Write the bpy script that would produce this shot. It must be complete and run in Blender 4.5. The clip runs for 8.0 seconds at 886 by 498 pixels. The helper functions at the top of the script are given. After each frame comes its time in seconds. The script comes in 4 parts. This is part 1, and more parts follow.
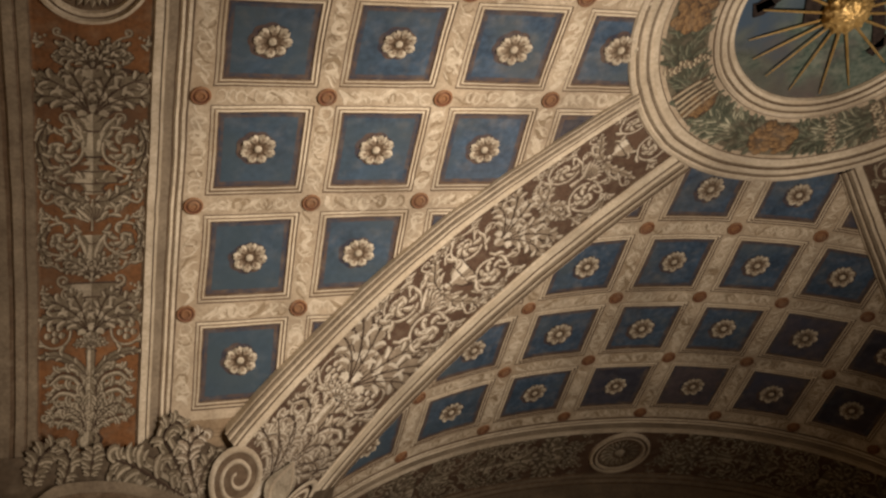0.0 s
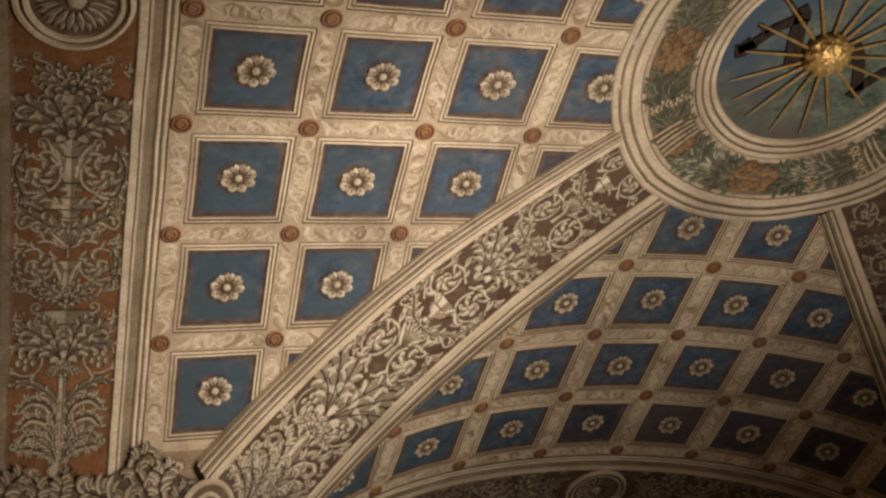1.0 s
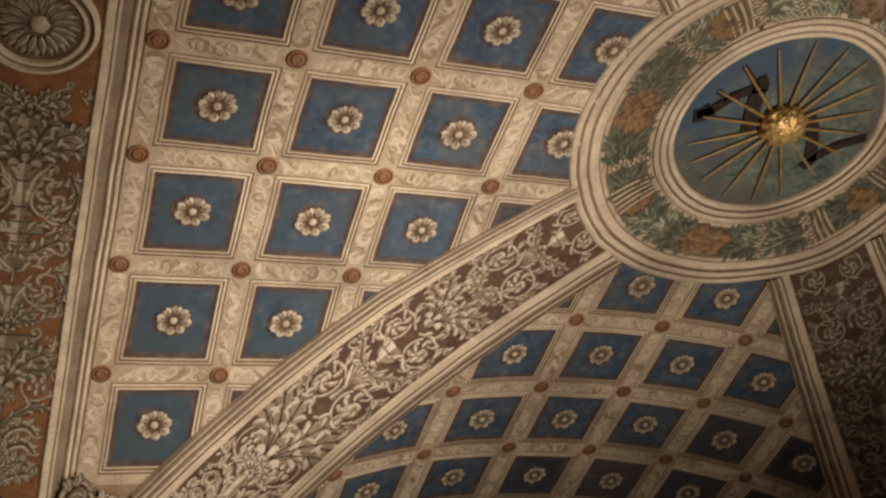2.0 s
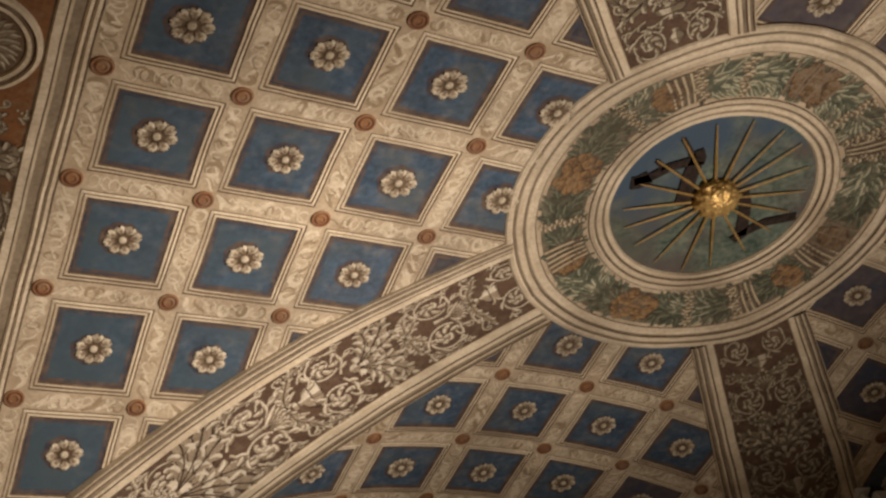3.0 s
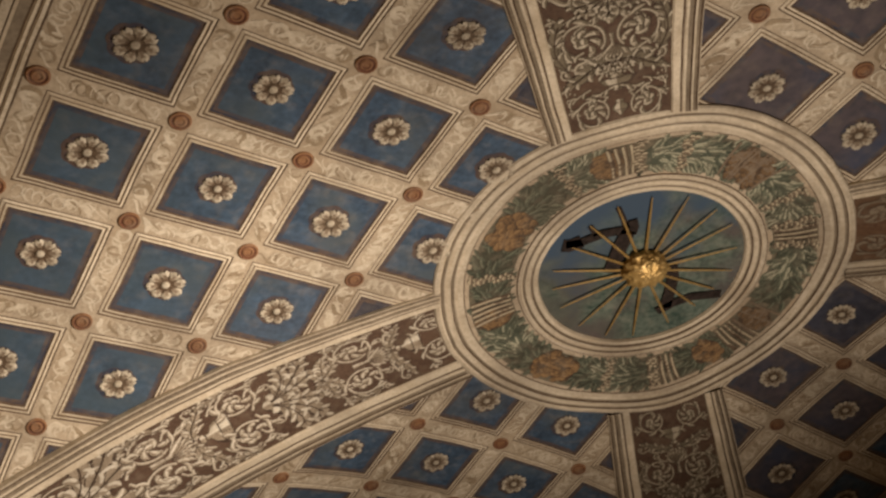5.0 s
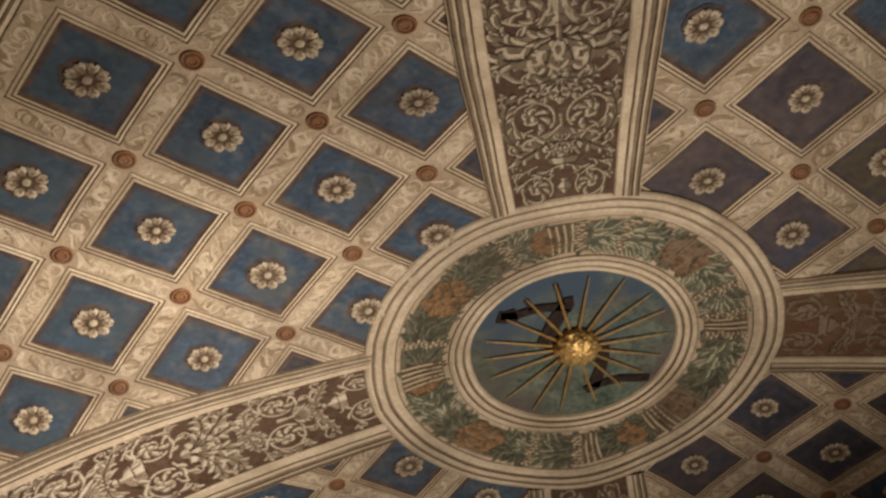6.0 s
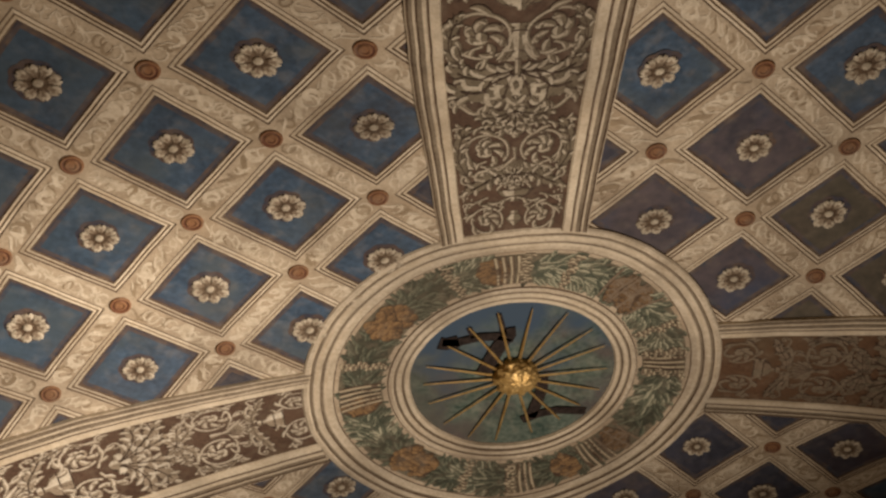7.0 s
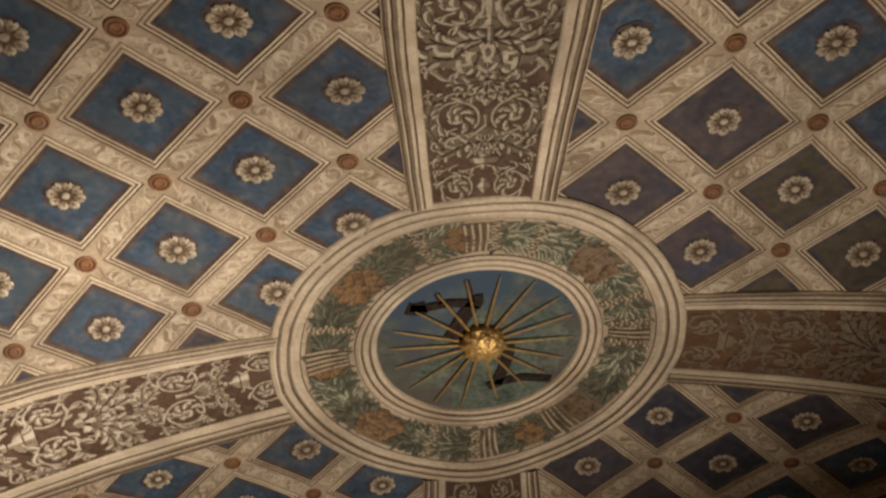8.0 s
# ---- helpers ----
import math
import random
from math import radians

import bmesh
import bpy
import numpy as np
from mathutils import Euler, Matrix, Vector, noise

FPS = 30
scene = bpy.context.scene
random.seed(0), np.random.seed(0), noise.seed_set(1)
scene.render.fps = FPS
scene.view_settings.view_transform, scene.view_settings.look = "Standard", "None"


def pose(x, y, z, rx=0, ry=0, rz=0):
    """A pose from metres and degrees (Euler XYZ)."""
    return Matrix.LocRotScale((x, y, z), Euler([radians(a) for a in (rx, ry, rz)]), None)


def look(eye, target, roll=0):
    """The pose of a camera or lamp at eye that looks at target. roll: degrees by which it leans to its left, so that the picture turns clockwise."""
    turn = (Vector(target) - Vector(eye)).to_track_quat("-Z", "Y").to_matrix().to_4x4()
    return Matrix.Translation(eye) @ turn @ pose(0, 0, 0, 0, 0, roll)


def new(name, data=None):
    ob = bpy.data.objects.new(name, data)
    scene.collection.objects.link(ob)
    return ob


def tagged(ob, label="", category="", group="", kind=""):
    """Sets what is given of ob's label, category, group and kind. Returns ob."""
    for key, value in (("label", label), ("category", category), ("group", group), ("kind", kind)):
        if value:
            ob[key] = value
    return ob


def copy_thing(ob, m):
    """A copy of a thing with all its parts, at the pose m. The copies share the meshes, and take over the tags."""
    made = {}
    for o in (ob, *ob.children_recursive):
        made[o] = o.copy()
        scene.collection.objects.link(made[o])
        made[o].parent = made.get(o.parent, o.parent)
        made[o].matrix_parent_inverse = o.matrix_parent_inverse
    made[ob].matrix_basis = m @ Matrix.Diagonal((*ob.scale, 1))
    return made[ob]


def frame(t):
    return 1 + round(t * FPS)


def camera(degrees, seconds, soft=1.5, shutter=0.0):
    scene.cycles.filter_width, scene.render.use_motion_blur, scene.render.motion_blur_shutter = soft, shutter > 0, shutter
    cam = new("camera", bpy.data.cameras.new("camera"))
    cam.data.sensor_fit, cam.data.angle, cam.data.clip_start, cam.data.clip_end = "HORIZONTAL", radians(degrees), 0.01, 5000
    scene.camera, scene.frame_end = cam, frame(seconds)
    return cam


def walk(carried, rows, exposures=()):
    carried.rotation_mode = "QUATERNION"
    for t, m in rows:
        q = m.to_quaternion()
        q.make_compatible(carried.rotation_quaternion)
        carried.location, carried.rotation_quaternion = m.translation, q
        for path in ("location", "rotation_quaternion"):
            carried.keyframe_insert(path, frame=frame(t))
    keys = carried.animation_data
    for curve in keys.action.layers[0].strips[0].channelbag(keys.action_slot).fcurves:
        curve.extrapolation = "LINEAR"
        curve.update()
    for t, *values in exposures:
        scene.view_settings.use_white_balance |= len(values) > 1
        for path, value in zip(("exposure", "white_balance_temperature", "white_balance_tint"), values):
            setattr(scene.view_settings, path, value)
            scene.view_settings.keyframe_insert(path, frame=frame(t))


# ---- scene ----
cam = camera(45.53, 8.0, soft=2.5, shutter=0.4)
# seconds, eye in metres, turn in degrees
PATH = [
    (0.0, -3.0729, -2.2941, 1.5006, 131.263, 8.902, -13.259),
    (0.5, -3.0723, -2.2876, 1.5121, 131.870, 9.035, -13.818),
    (1.0, -3.0748, -2.2828, 1.5249, 132.709, 8.859, -14.926),
    (1.5, -3.0738, -2.2902, 1.5375, 133.445, 8.481, -16.643),
    (3.0, -3.0761, -2.3347, 1.5913, 135.510, 7.662, -24.670),
    (3.5, -3.0756, -2.3441, 1.5992, 135.980, 7.507, -26.637),
    (4.0, -3.0736, -2.3453, 1.6090, 136.351, 7.784, -27.293),
    (5.5, -3.0555, -2.3635, 1.6548, 137.766, 5.666, -34.239),
    (6.0, -3.0559, -2.3748, 1.6470, 139.453, 5.477, -37.140),
    (6.5, -3.0693, -2.3823, 1.6702, 139.988, 5.309, -39.635),
    (7.0, -3.0876, -2.4007, 1.6831, 139.728, 5.533, -41.763),
    (7.5, -3.0897, -2.4203, 1.6897, 139.317, 5.579, -43.317),
    (8.0, -3.0761, -2.4190, 1.6778, 137.681, 5.737, -43.692),
]
walk(cam, [(t, pose(*row)) for t, *row in PATH])

# ---- light: dim hall, plus two unseen warm spots added below to wash the vault ----
world = bpy.data.worlds.new("hall_light")
world.use_nodes = True
world.node_tree.nodes["Background"].inputs[0].default_value = (1.0, 0.82, 0.62, 1)
world.node_tree.nodes["Background"].inputs[1].default_value = 0.3
scene.world = world

U, CROWN = 1.4, 5.07          # metres to one plan unit; height of the vault's reference level


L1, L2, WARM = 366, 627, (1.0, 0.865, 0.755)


def fill_spot(name, eye, target, watts, size, blend, radius, colour):
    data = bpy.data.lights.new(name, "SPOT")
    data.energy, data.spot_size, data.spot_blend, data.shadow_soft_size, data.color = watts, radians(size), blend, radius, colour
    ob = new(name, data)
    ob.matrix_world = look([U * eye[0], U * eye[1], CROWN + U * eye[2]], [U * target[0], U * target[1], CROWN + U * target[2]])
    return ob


# Added fill lamps for light of unseen origin, set by the vault's brightness.
fill_spot("vault_fill", (0.30, -0.13, -2.10), (-2.36, -0.40, 0), L1, 174, 1.0, 0.50, WARM)
fill_spot("vault_fill", (-0.26, -1.27, -1.61), (-1.67, 1.24, 0), L2, 44.5, 1.0, 0.40, WARM)

scene.view_settings.exposure = 0.0


# ---- materials ----
def material(name, low, high, scale=9.0, rough=0.8, metal=0.0, fine=60.0, bump=0.25, stain=None, amount=0.45, per_piece=0.0, spec=0.25, worn=1.0):
    """Two tones mixed by a broad and a fine noise, with an uneven surface; stain: a third tone in worn patches."""
    mat = bpy.data.materials.new(name)
    mat.use_nodes = True
    nt = mat.node_tree
    nodes, link = nt.nodes, nt.links.new
    bsdf = nodes["Principled BSDF"]
    bsdf.inputs["Roughness"].default_value, bsdf.inputs["Metallic"].default_value = rough, metal
    bsdf.inputs["Specular IOR Level"].default_value = spec
    geo = nodes.new("ShaderNodeNewGeometry")

    def tex(size, detail):
        n = nodes.new("ShaderNodeTexNoise")
        n.inputs["Scale"].default_value, n.inputs["Detail"].default_value = size, detail
        link(geo.outputs["Position"], n.inputs["Vector"])
        return n.outputs["Fac"]

    def ramp(value, a, b):
        n = nodes.new("ShaderNodeMapRange")
        n.inputs[1].default_value, n.inputs[2].default_value = a, b
        link(value, n.inputs[0])
        return n.outputs[0]

    def mix(fac, a, b):
        n = nodes.new("ShaderNodeMix")
        n.data_type = "RGBA"
        link(fac, n.inputs[0])
        for value, socket in ((a, n.inputs[6]), (b, n.inputs[7])):
            if isinstance(value, tuple):
                socket.default_value = (*value, 1)
            else:
                link(value, socket)
        return n.outputs[2]

    broad, small = tex(scale, 4), tex(fine, 5)
    both = nodes.new("ShaderNodeMath")
    both.operation = "ADD"
    link(broad, both.inputs[0]), link(small, both.inputs[1])
    value = both.outputs[0]
    if per_piece:
        isl = nodes.new("ShaderNodeMath")
        isl.operation, isl.inputs[1].default_value = "MULTIPLY_ADD", per_piece
        link(geo.outputs["Random Per Island"], isl.inputs[0]), link(value, isl.inputs[2])
        value = isl.outputs[0]
    colour = mix(ramp(value, 0.7, 1.3 + per_piece), low, high)
    if stain:
        patch = tex(scale * 0.45, 6)
        damp = nodes.new("ShaderNodeMath")
        damp.operation, damp.inputs[1].default_value = "MULTIPLY", amount
        link(ramp(patch, 0.5, 0.68), damp.inputs[0])
        colour = mix(damp.outputs[0], colour, stain)
    if worn:
        rub, dirt = ramp(tex(16, 9), 0.50, 0.72), ramp(tex(2.3, 7), 0.46, 0.70)
        for value, tone, much in ((rub, (0.31, 0.245, 0.165), 0.34 * worn), (dirt, (0.075, 0.052, 0.032), 0.42 * worn), (ramp(tex(130, 3), 0.60, 0.72), (0.06, 0.04, 0.025), 0.35 * worn)):
            k = nodes.new("ShaderNodeMath")
            k.operation, k.inputs[1].default_value = "MULTIPLY", much
            link(value, k.inputs[0])
            colour = mix(k.outputs[0], colour, tone)
    link(colour, bsdf.inputs["Base Color"])
    bm = nodes.new("ShaderNodeBump")
    bm.inputs["Strength"].default_value, bm.inputs["Distance"].default_value = bump, 0.004
    link(small, bm.inputs["Height"]), link(bm.outputs[0], bsdf.inputs["Normal"])
    return mat


CREAM = material("cream_fresco", (0.37, 0.285, 0.185), (0.57, 0.46, 0.32), 9, stain=(0.34, 0.24, 0.14), amount=0.5)
FILLET = material("pale_fillet", (0.53, 0.425, 0.285), (0.74, 0.63, 0.46), 8, stain=(0.38, 0.28, 0.17))
LINE = material("brown_line", (0.075, 0.045, 0.025), (0.14, 0.09, 0.05), 12)
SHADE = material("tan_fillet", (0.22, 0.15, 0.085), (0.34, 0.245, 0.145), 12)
FLOURISH = material("pale_brushwork", (0.50, 0.405, 0.275), (0.72, 0.615, 0.455), 26, worn=0.8)
DIM = material("tan_brushwork", (0.25, 0.18, 0.105), (0.36, 0.27, 0.165), 20)
BLUE = material("blue_fresco", (0.028, 0.046, 0.070), (0.070, 0.112, 0.166), 8, stain=(0.078, 0.096, 0.102), amount=0.75, fine=36, worn=0.55)
SMUDGE = material("blue_smudged_with_brown", (0.034, 0.052, 0.078), (0.115, 0.074, 0.052), 9, fine=34, worn=0.6)
EDGE = material("blue_rubbed_to_brown", (0.026, 0.036, 0.058), (0.11, 0.066, 0.042), 8, fine=26, worn=0.5)
MAROON = material("maroon_turned_fresco", (0.045, 0.040, 0.048), (0.100, 0.078, 0.080), 3.5, stain=(0.045, 0.062, 0.105), amount=0.85, fine=22, worn=0.35)
OLIVE = material("olive_turned_fresco", (0.056, 0.048, 0.034), (0.115, 0.094, 0.064), 3.5, stain=(0.085, 0.05, 0.038), amount=0.5, fine=22, worn=0.35)
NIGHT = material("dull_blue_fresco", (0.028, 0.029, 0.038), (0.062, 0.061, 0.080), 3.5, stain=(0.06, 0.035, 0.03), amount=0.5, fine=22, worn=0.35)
UMBER = material("umber_ground", (0.062, 0.034, 0.020), (0.112, 0.065, 0.039), 6, stain=(0.140, 0.082, 0.048), worn=0.6)
RUST = material("rust_ground", (0.115, 0.049, 0.018), (0.225, 0.097, 0.034), 5, stain=(0.085, 0.045, 0.023), amount=0.8, worn=0.6)
GRISAILLE = material("pale_painted_ornament", (0.46, 0.39, 0.28), (0.76, 0.67, 0.52), 22, fine=90, bump=0.4, per_piece=0.12)
GREY = material("grey_painted_ornament", (0.27, 0.225, 0.15), (0.54, 0.455, 0.325), 18, fine=90, bump=0.4)
MID_TONE = material("mid_painted_ornament", (0.21, 0.158, 0.103), (0.38, 0.30, 0.205), 22, fine=90, bump=0.4)
GREY_MID = material("mid_grey_painted_ornament", (0.115, 0.09, 0.055), (0.215, 0.17, 0.108), 18, fine=90, bump=0.4)
CAPITAL_SHADE = material("capital_shade_ground", (0.06, 0.042, 0.025), (0.14, 0.10, 0.062), 5, fine=30)
TAN_TONE = material("tan_painted_ornament", (0.14, 0.095, 0.06), (0.25, 0.185, 0.12), 22, fine=90, bump=0.4)
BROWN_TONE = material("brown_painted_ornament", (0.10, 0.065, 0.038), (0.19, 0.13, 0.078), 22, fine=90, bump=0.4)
UNDER = material("dark_umber_shadow_paint", (0.040, 0.023, 0.014), (0.075, 0.045, 0.027), 10, worn=0.4)
PALES = [GRISAILLE, MID_TONE, UNDER]
GREYS = [GREY, GREY_MID, UNDER]
# Ribs away from the north-west use duller, lower-contrast tones than PALES.
LOW_TONES = [GREY_MID, TAN_TONE, UNDER]
MUTED = [material("muted_painted_ornament", (0.33, 0.275, 0.19), (0.60, 0.515, 0.38), 20, fine=90, bump=0.4), GREY_MID, UNDER]
DARK_RUST = material("dark_rust_ground", (0.085, 0.042, 0.020), (0.150, 0.078, 0.038), 5, stain=(0.10, 0.062, 0.030), amount=0.8, worn=0.6)
ROSE = material("gilt_plaster_rosette", (0.34, 0.28, 0.19), (0.68, 0.59, 0.44), 30, fine=120, bump=0.5)
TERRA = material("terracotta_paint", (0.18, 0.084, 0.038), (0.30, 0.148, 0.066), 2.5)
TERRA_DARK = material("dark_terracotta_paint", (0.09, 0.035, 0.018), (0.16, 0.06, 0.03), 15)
STONE = material("pale_moulding", (0.44, 0.35, 0.235), (0.68, 0.575, 0.42), 6, stain=(0.35, 0.265, 0.165))
DULL = material("dull_tan_and_shaded_moulding", (0.16, 0.12, 0.078), (0.30, 0.235, 0.155), 7, stain=(0.11, 0.078, 0.048))
FRIEZE = material("frieze_ground", (0.085, 0.075, 0.05), (0.21, 0.17, 0.105), 12, stain=(0.055, 0.055, 0.038))
LEAF_DARK = material("dark_green_leaf", (0.042, 0.050, 0.032), (0.115, 0.122, 0.080), 14, per_piece=0.6)
LEAF_PALE = material("pale_green_leaf", (0.085, 0.090, 0.058), (0.24, 0.235, 0.15), 14, per_piece=0.6)
FRUIT = material("ochre_fruit", (0.10, 0.058, 0.026), (0.22, 0.130, 0.060), 14, per_piece=0.5, worn=0.7)
LEAF_BRIGHT = material("highlight_green_leaf", (0.28, 0.265, 0.17), (0.56, 0.52, 0.36), 14, per_piece=0.4, worn=0.6)
LEAF_SHADE = material("deep_green_shadow_paint", (0.035, 0.036, 0.022), (0.085, 0.080, 0.050), 14)
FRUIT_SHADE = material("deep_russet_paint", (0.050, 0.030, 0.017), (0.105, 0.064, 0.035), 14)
OCHRE = material("bright_ochre_paint", (0.19, 0.105, 0.042), (0.34, 0.205, 0.092), 14, per_piece=0.3)
BUFF = material("buff_flower", (0.38, 0.31, 0.19), (0.66, 0.56, 0.37), 14, per_piece=0.4, worn=0.7)
DISC = material("green_fresco_disc", (0.034, 0.060, 0.044), (0.165, 0.195, 0.150), 8, stain=(0.105, 0.078, 0.074), amount=1.0, fine=40, worn=0.5)


def drift(mat, tone, direction, offset, spread):
    """Mix a further tone into a fresco on one side of a line, with a cloudy border."""
    nodes, link = mat.node_tree.nodes, mat.node_tree.links.new
    base = nodes["Principled BSDF"].inputs["Base Color"]
    old = base.links[0].from_socket
    geo, dot, cloud, add, lim, mix = (nodes.new(k) for k in ("ShaderNodeNewGeometry", "ShaderNodeVectorMath", "ShaderNodeTexNoise", "ShaderNodeMath", "ShaderNodeMapRange", "ShaderNodeMix"))
    dot.operation, dot.inputs[1].default_value = "DOT_PRODUCT", direction
    cloud.inputs["Scale"].default_value, cloud.inputs["Detail"].default_value = 5.0, 6
    add.operation, mix.data_type = "ADD", "RGBA"
    lim.inputs[1].default_value, lim.inputs[2].default_value = offset + 0.5 - spread, offset + 0.5 + spread
    link(geo.outputs["Position"], dot.inputs[0]), link(geo.outputs["Position"], cloud.inputs["Vector"])
    link(dot.outputs["Value"], add.inputs[0]), link(cloud.outputs["Fac"], add.inputs[1]), link(add.outputs[0], lim.inputs[0])
    link(lim.outputs[0], mix.inputs[0]), link(old, mix.inputs[6])
    mix.inputs[7].default_value = (*tone, 1)
    link(mix.outputs[2], base)


drift(BLUE, (0.052, 0.076, 0.090), (-0.4, 0.15, 0), 1.10, 0.40)
drift(DISC, (0.092, 0.084, 0.066), (-0.5, 0.5, 0), 0.24, 0.16)
drift(DISC, (0.050, 0.078, 0.112), (-0.55, -0.35, 0), 0.14, 0.16)
GOLD = material("worn_gilding", (0.42, 0.25, 0.07), (0.72, 0.49, 0.19), 20, rough=0.45, metal=0.55, bump=0.5, worn=0.4)
MARK_BROWN = material("dark_brown_mark", (0.020, 0.015, 0.012), (0.046, 0.033, 0.027), 30, rough=0.9, worn=0.0, spec=0.05)
WHITE = material("white_enamel", (0.62, 0.60, 0.55), (0.74, 0.72, 0.68), 10, rough=0.4, worn=0.2)
# Pale tones, so that the unseen floor and the walls bounce light upwards.
PLASTER = material("plain_plaster", (0.40, 0.32, 0.22), (0.58, 0.48, 0.35), 2.5, stain=(0.2, 0.15, 0.1))
PAVING = material("stone_floor", (0.48, 0.41, 0.32), (0.66, 0.58, 0.47), 2.0)


# ---- the vault's form, in plan units from its centre ----
def prof(h):
    return -(0.13 * h * h + 0.0235 * h ** 4)


def slope(h):
    return -(0.26 * h + 0.094 * h ** 3)


def metres(x, y, z):
    """Plan units to metres, with the slight waver of hand-drawn work."""
    a, b = Vector((x * 6, y * 6, 0.3)), Vector((x * 19, y * 19, 5.1))
    x += 0.0030 * noise.noise(a) + 0.0016 * noise.noise(b)
    y += 0.0030 * noise.noise(a + Vector((40, 7, 0))) + 0.0016 * noise.noise(b + Vector((40, 7, 0)))
    return Vector((U * x, U * y, CROWN + U * z))


SIDES = {"west": (0.0, 1.0, 1.0, 0.0), "north": (0.0, 1.0, 1.0, 0.0), "east": (0.0, 1.0, 1.0, -0.02), "south": (0.037, 1.128, 0.962, 0.0)}


def on_web(side, s, q, h=0.0):
    """s: out from the centre; q: across; h: below the surface, into the room."""
    more, wide, narrow, drop = SIDES[side]
    fs, fq = -0.1, slope(q)
    k = 1 / math.sqrt(fs * fs + fq * fq + 1)
    z = prof(q) - 0.1 * (s - 0.95) + drop * max(0, min(1, (s - 0.75) / 0.4)) - h * k
    s, q = s + h * fs * k + more, (q + h * fq * k)
    q *= wide if q > 0 else narrow
    x, y = {"west": (-s, q), "north": (-q, s), "east": (s, q), "south": (-q, -s)}[side]
    return metres(x, y, z)


# signs of x and y; outer and inner edges of the mouldings on the x side and the y side, in halves of the rib
RIBS = {"north_west": (-1, 1, 0.98, 0.70, 0.56, 1.10), "south_west": (-1, -1, 1.03, 0.71, 0.57, 0.94), "north_east": (1, 1, 0.95, 0.60, 0.68, 1.08), "south_east": (1, -1, 0.95, 0.56, 0.76, 1.05)}


def rib_half(g):
    return 0.175 + 0.103 * g


def on_rib(corner, g, v, h=0.0):
    """g: out along the groin; v: across, from -1 to 1 with the mouldings beyond 0.66; h: below its face."""
    sx, sy, xo, xi, yi, yo = RIBS[corner]
    if v > 0.66:
        v = xi + (xo - xi) * (v - 0.66) / 0.34
    elif v < -0.66:
        v = -yi + (yo - yi) * (v + 0.66) / 0.34
    else:
        v = -yi + (xi + yi) * (v + 0.66) / 1.32
    a = v * rib_half(min(g, 1.02) if v > 0 else g) / math.sqrt(2)
    rise = (-slope(g) - 0.1) * (math.sqrt(a * a + 0.003) - 0.0548)
    return metres(sx * (g + a), sy * (g - a), prof(g) - 0.1 * (g - 0.95) - 0.010 + rise - h)


def on_ring(angle, r, h=0.0):
    k = (0.72 - r) / 0.36
    off = abs((angle % (math.pi / 2)) - math.pi / 4)
    h -= (0.013 - 0.024 * math.exp(-(off / 0.30) ** 2)) * max(0, min(1, (r - 0.45) / 0.24))
    return metres(-0.040 + 0.029 * k + r * math.cos(angle), -0.008 + 0.015 * k + r * math.sin(angle), 0.007 + (0.72 - r) * 0.228 - h)


# ---- mesh helpers ----
def mesh_of(name, verts, faces, mats, index=None, smooth=False):
    me = bpy.data.meshes.new(name)
    me.from_pydata([tuple(v) for v in verts], [], faces)
    for m in mats:
        me.materials.append(m)
    if index is not None:
        me.polygons.foreach_set("material_index", index)
    if smooth:
        me.polygons.foreach_set("use_smooth", [True] * len(me.polygons))
    me.update()
    return me


def piece(name, verts, faces, mats, parent=None, label="", index=None, smooth=False):
    ob = new(name, mesh_of(name, verts, faces, mats, index, smooth))
    if parent:
        ob.parent = parent
    return tagged(ob, label)


def sweep(place, along, section, closed=False):
    """A strip: section holds (across, height, material) and place maps (along, across, height)."""
    verts, faces, index, n = [], [], [], len(section)
    for u in along:
        verts += [place(u, v, h) for v, h, _ in section]
    rows = len(along)
    for i in range(rows if closed else rows - 1):
        for j in range(n - 1):
            a, b = i * n + j, ((i + 1) % rows) * n + j
            faces.append((a, a + 1, b + 1, b))
            index.append(section[j][2])
    return verts, faces, index


def steps(a, b, n):
    return [a + (b - a) * i / n for i in range(n + 1)]


# ---- flat ornament: motifs as (u, v, height) ----
def ribbon(points, widths, height):
    verts, faces, n = [], [], len(points)
    for i, (x, y) in enumerate(points):
        x0, y0 = points[max(i - 1, 0)]
        x1, y1 = points[min(i + 1, n - 1)]
        d = math.hypot(x1 - x0, y1 - y0) or 1
        nx, ny, w = -(y1 - y0) / d, (x1 - x0) / d, widths[i]
        verts += [(x + nx * w, y + ny * w, 0.0003), (x + nx * w * 0.45, y + ny * w * 0.45, height * 0.85), (x - nx * w * 0.45, y - ny * w * 0.45, height * 0.85), (x - nx * w, y - ny * w, 0.0003)]
        if i:
            k = 4 * i
            faces += [(k - 4 + j, k - 3 + j, k + 1 + j, k + j) for j in range(3)]
    return verts, faces


def leaf(x, y, angle, length, width, bend=0.0, lobes=4, height=0.006):
    pts, ws, n = [], [], max(8, lobes * 5)
    for i in range(n + 1):
        t = i / n
        pts.append((x, y))
        ws.append(width * (math.sin(math.pi * min(1, 0.08 + t * 0.92) ** 0.8) * (0.62 + 0.5 * abs(math.sin(math.pi * lobes * t)) ** 0.7) + 0.03))
        a = angle + bend * t * t
        x, y = x + math.cos(a) * length / n, y + math.sin(a) * length / n
    return ribbon(pts, ws, height)


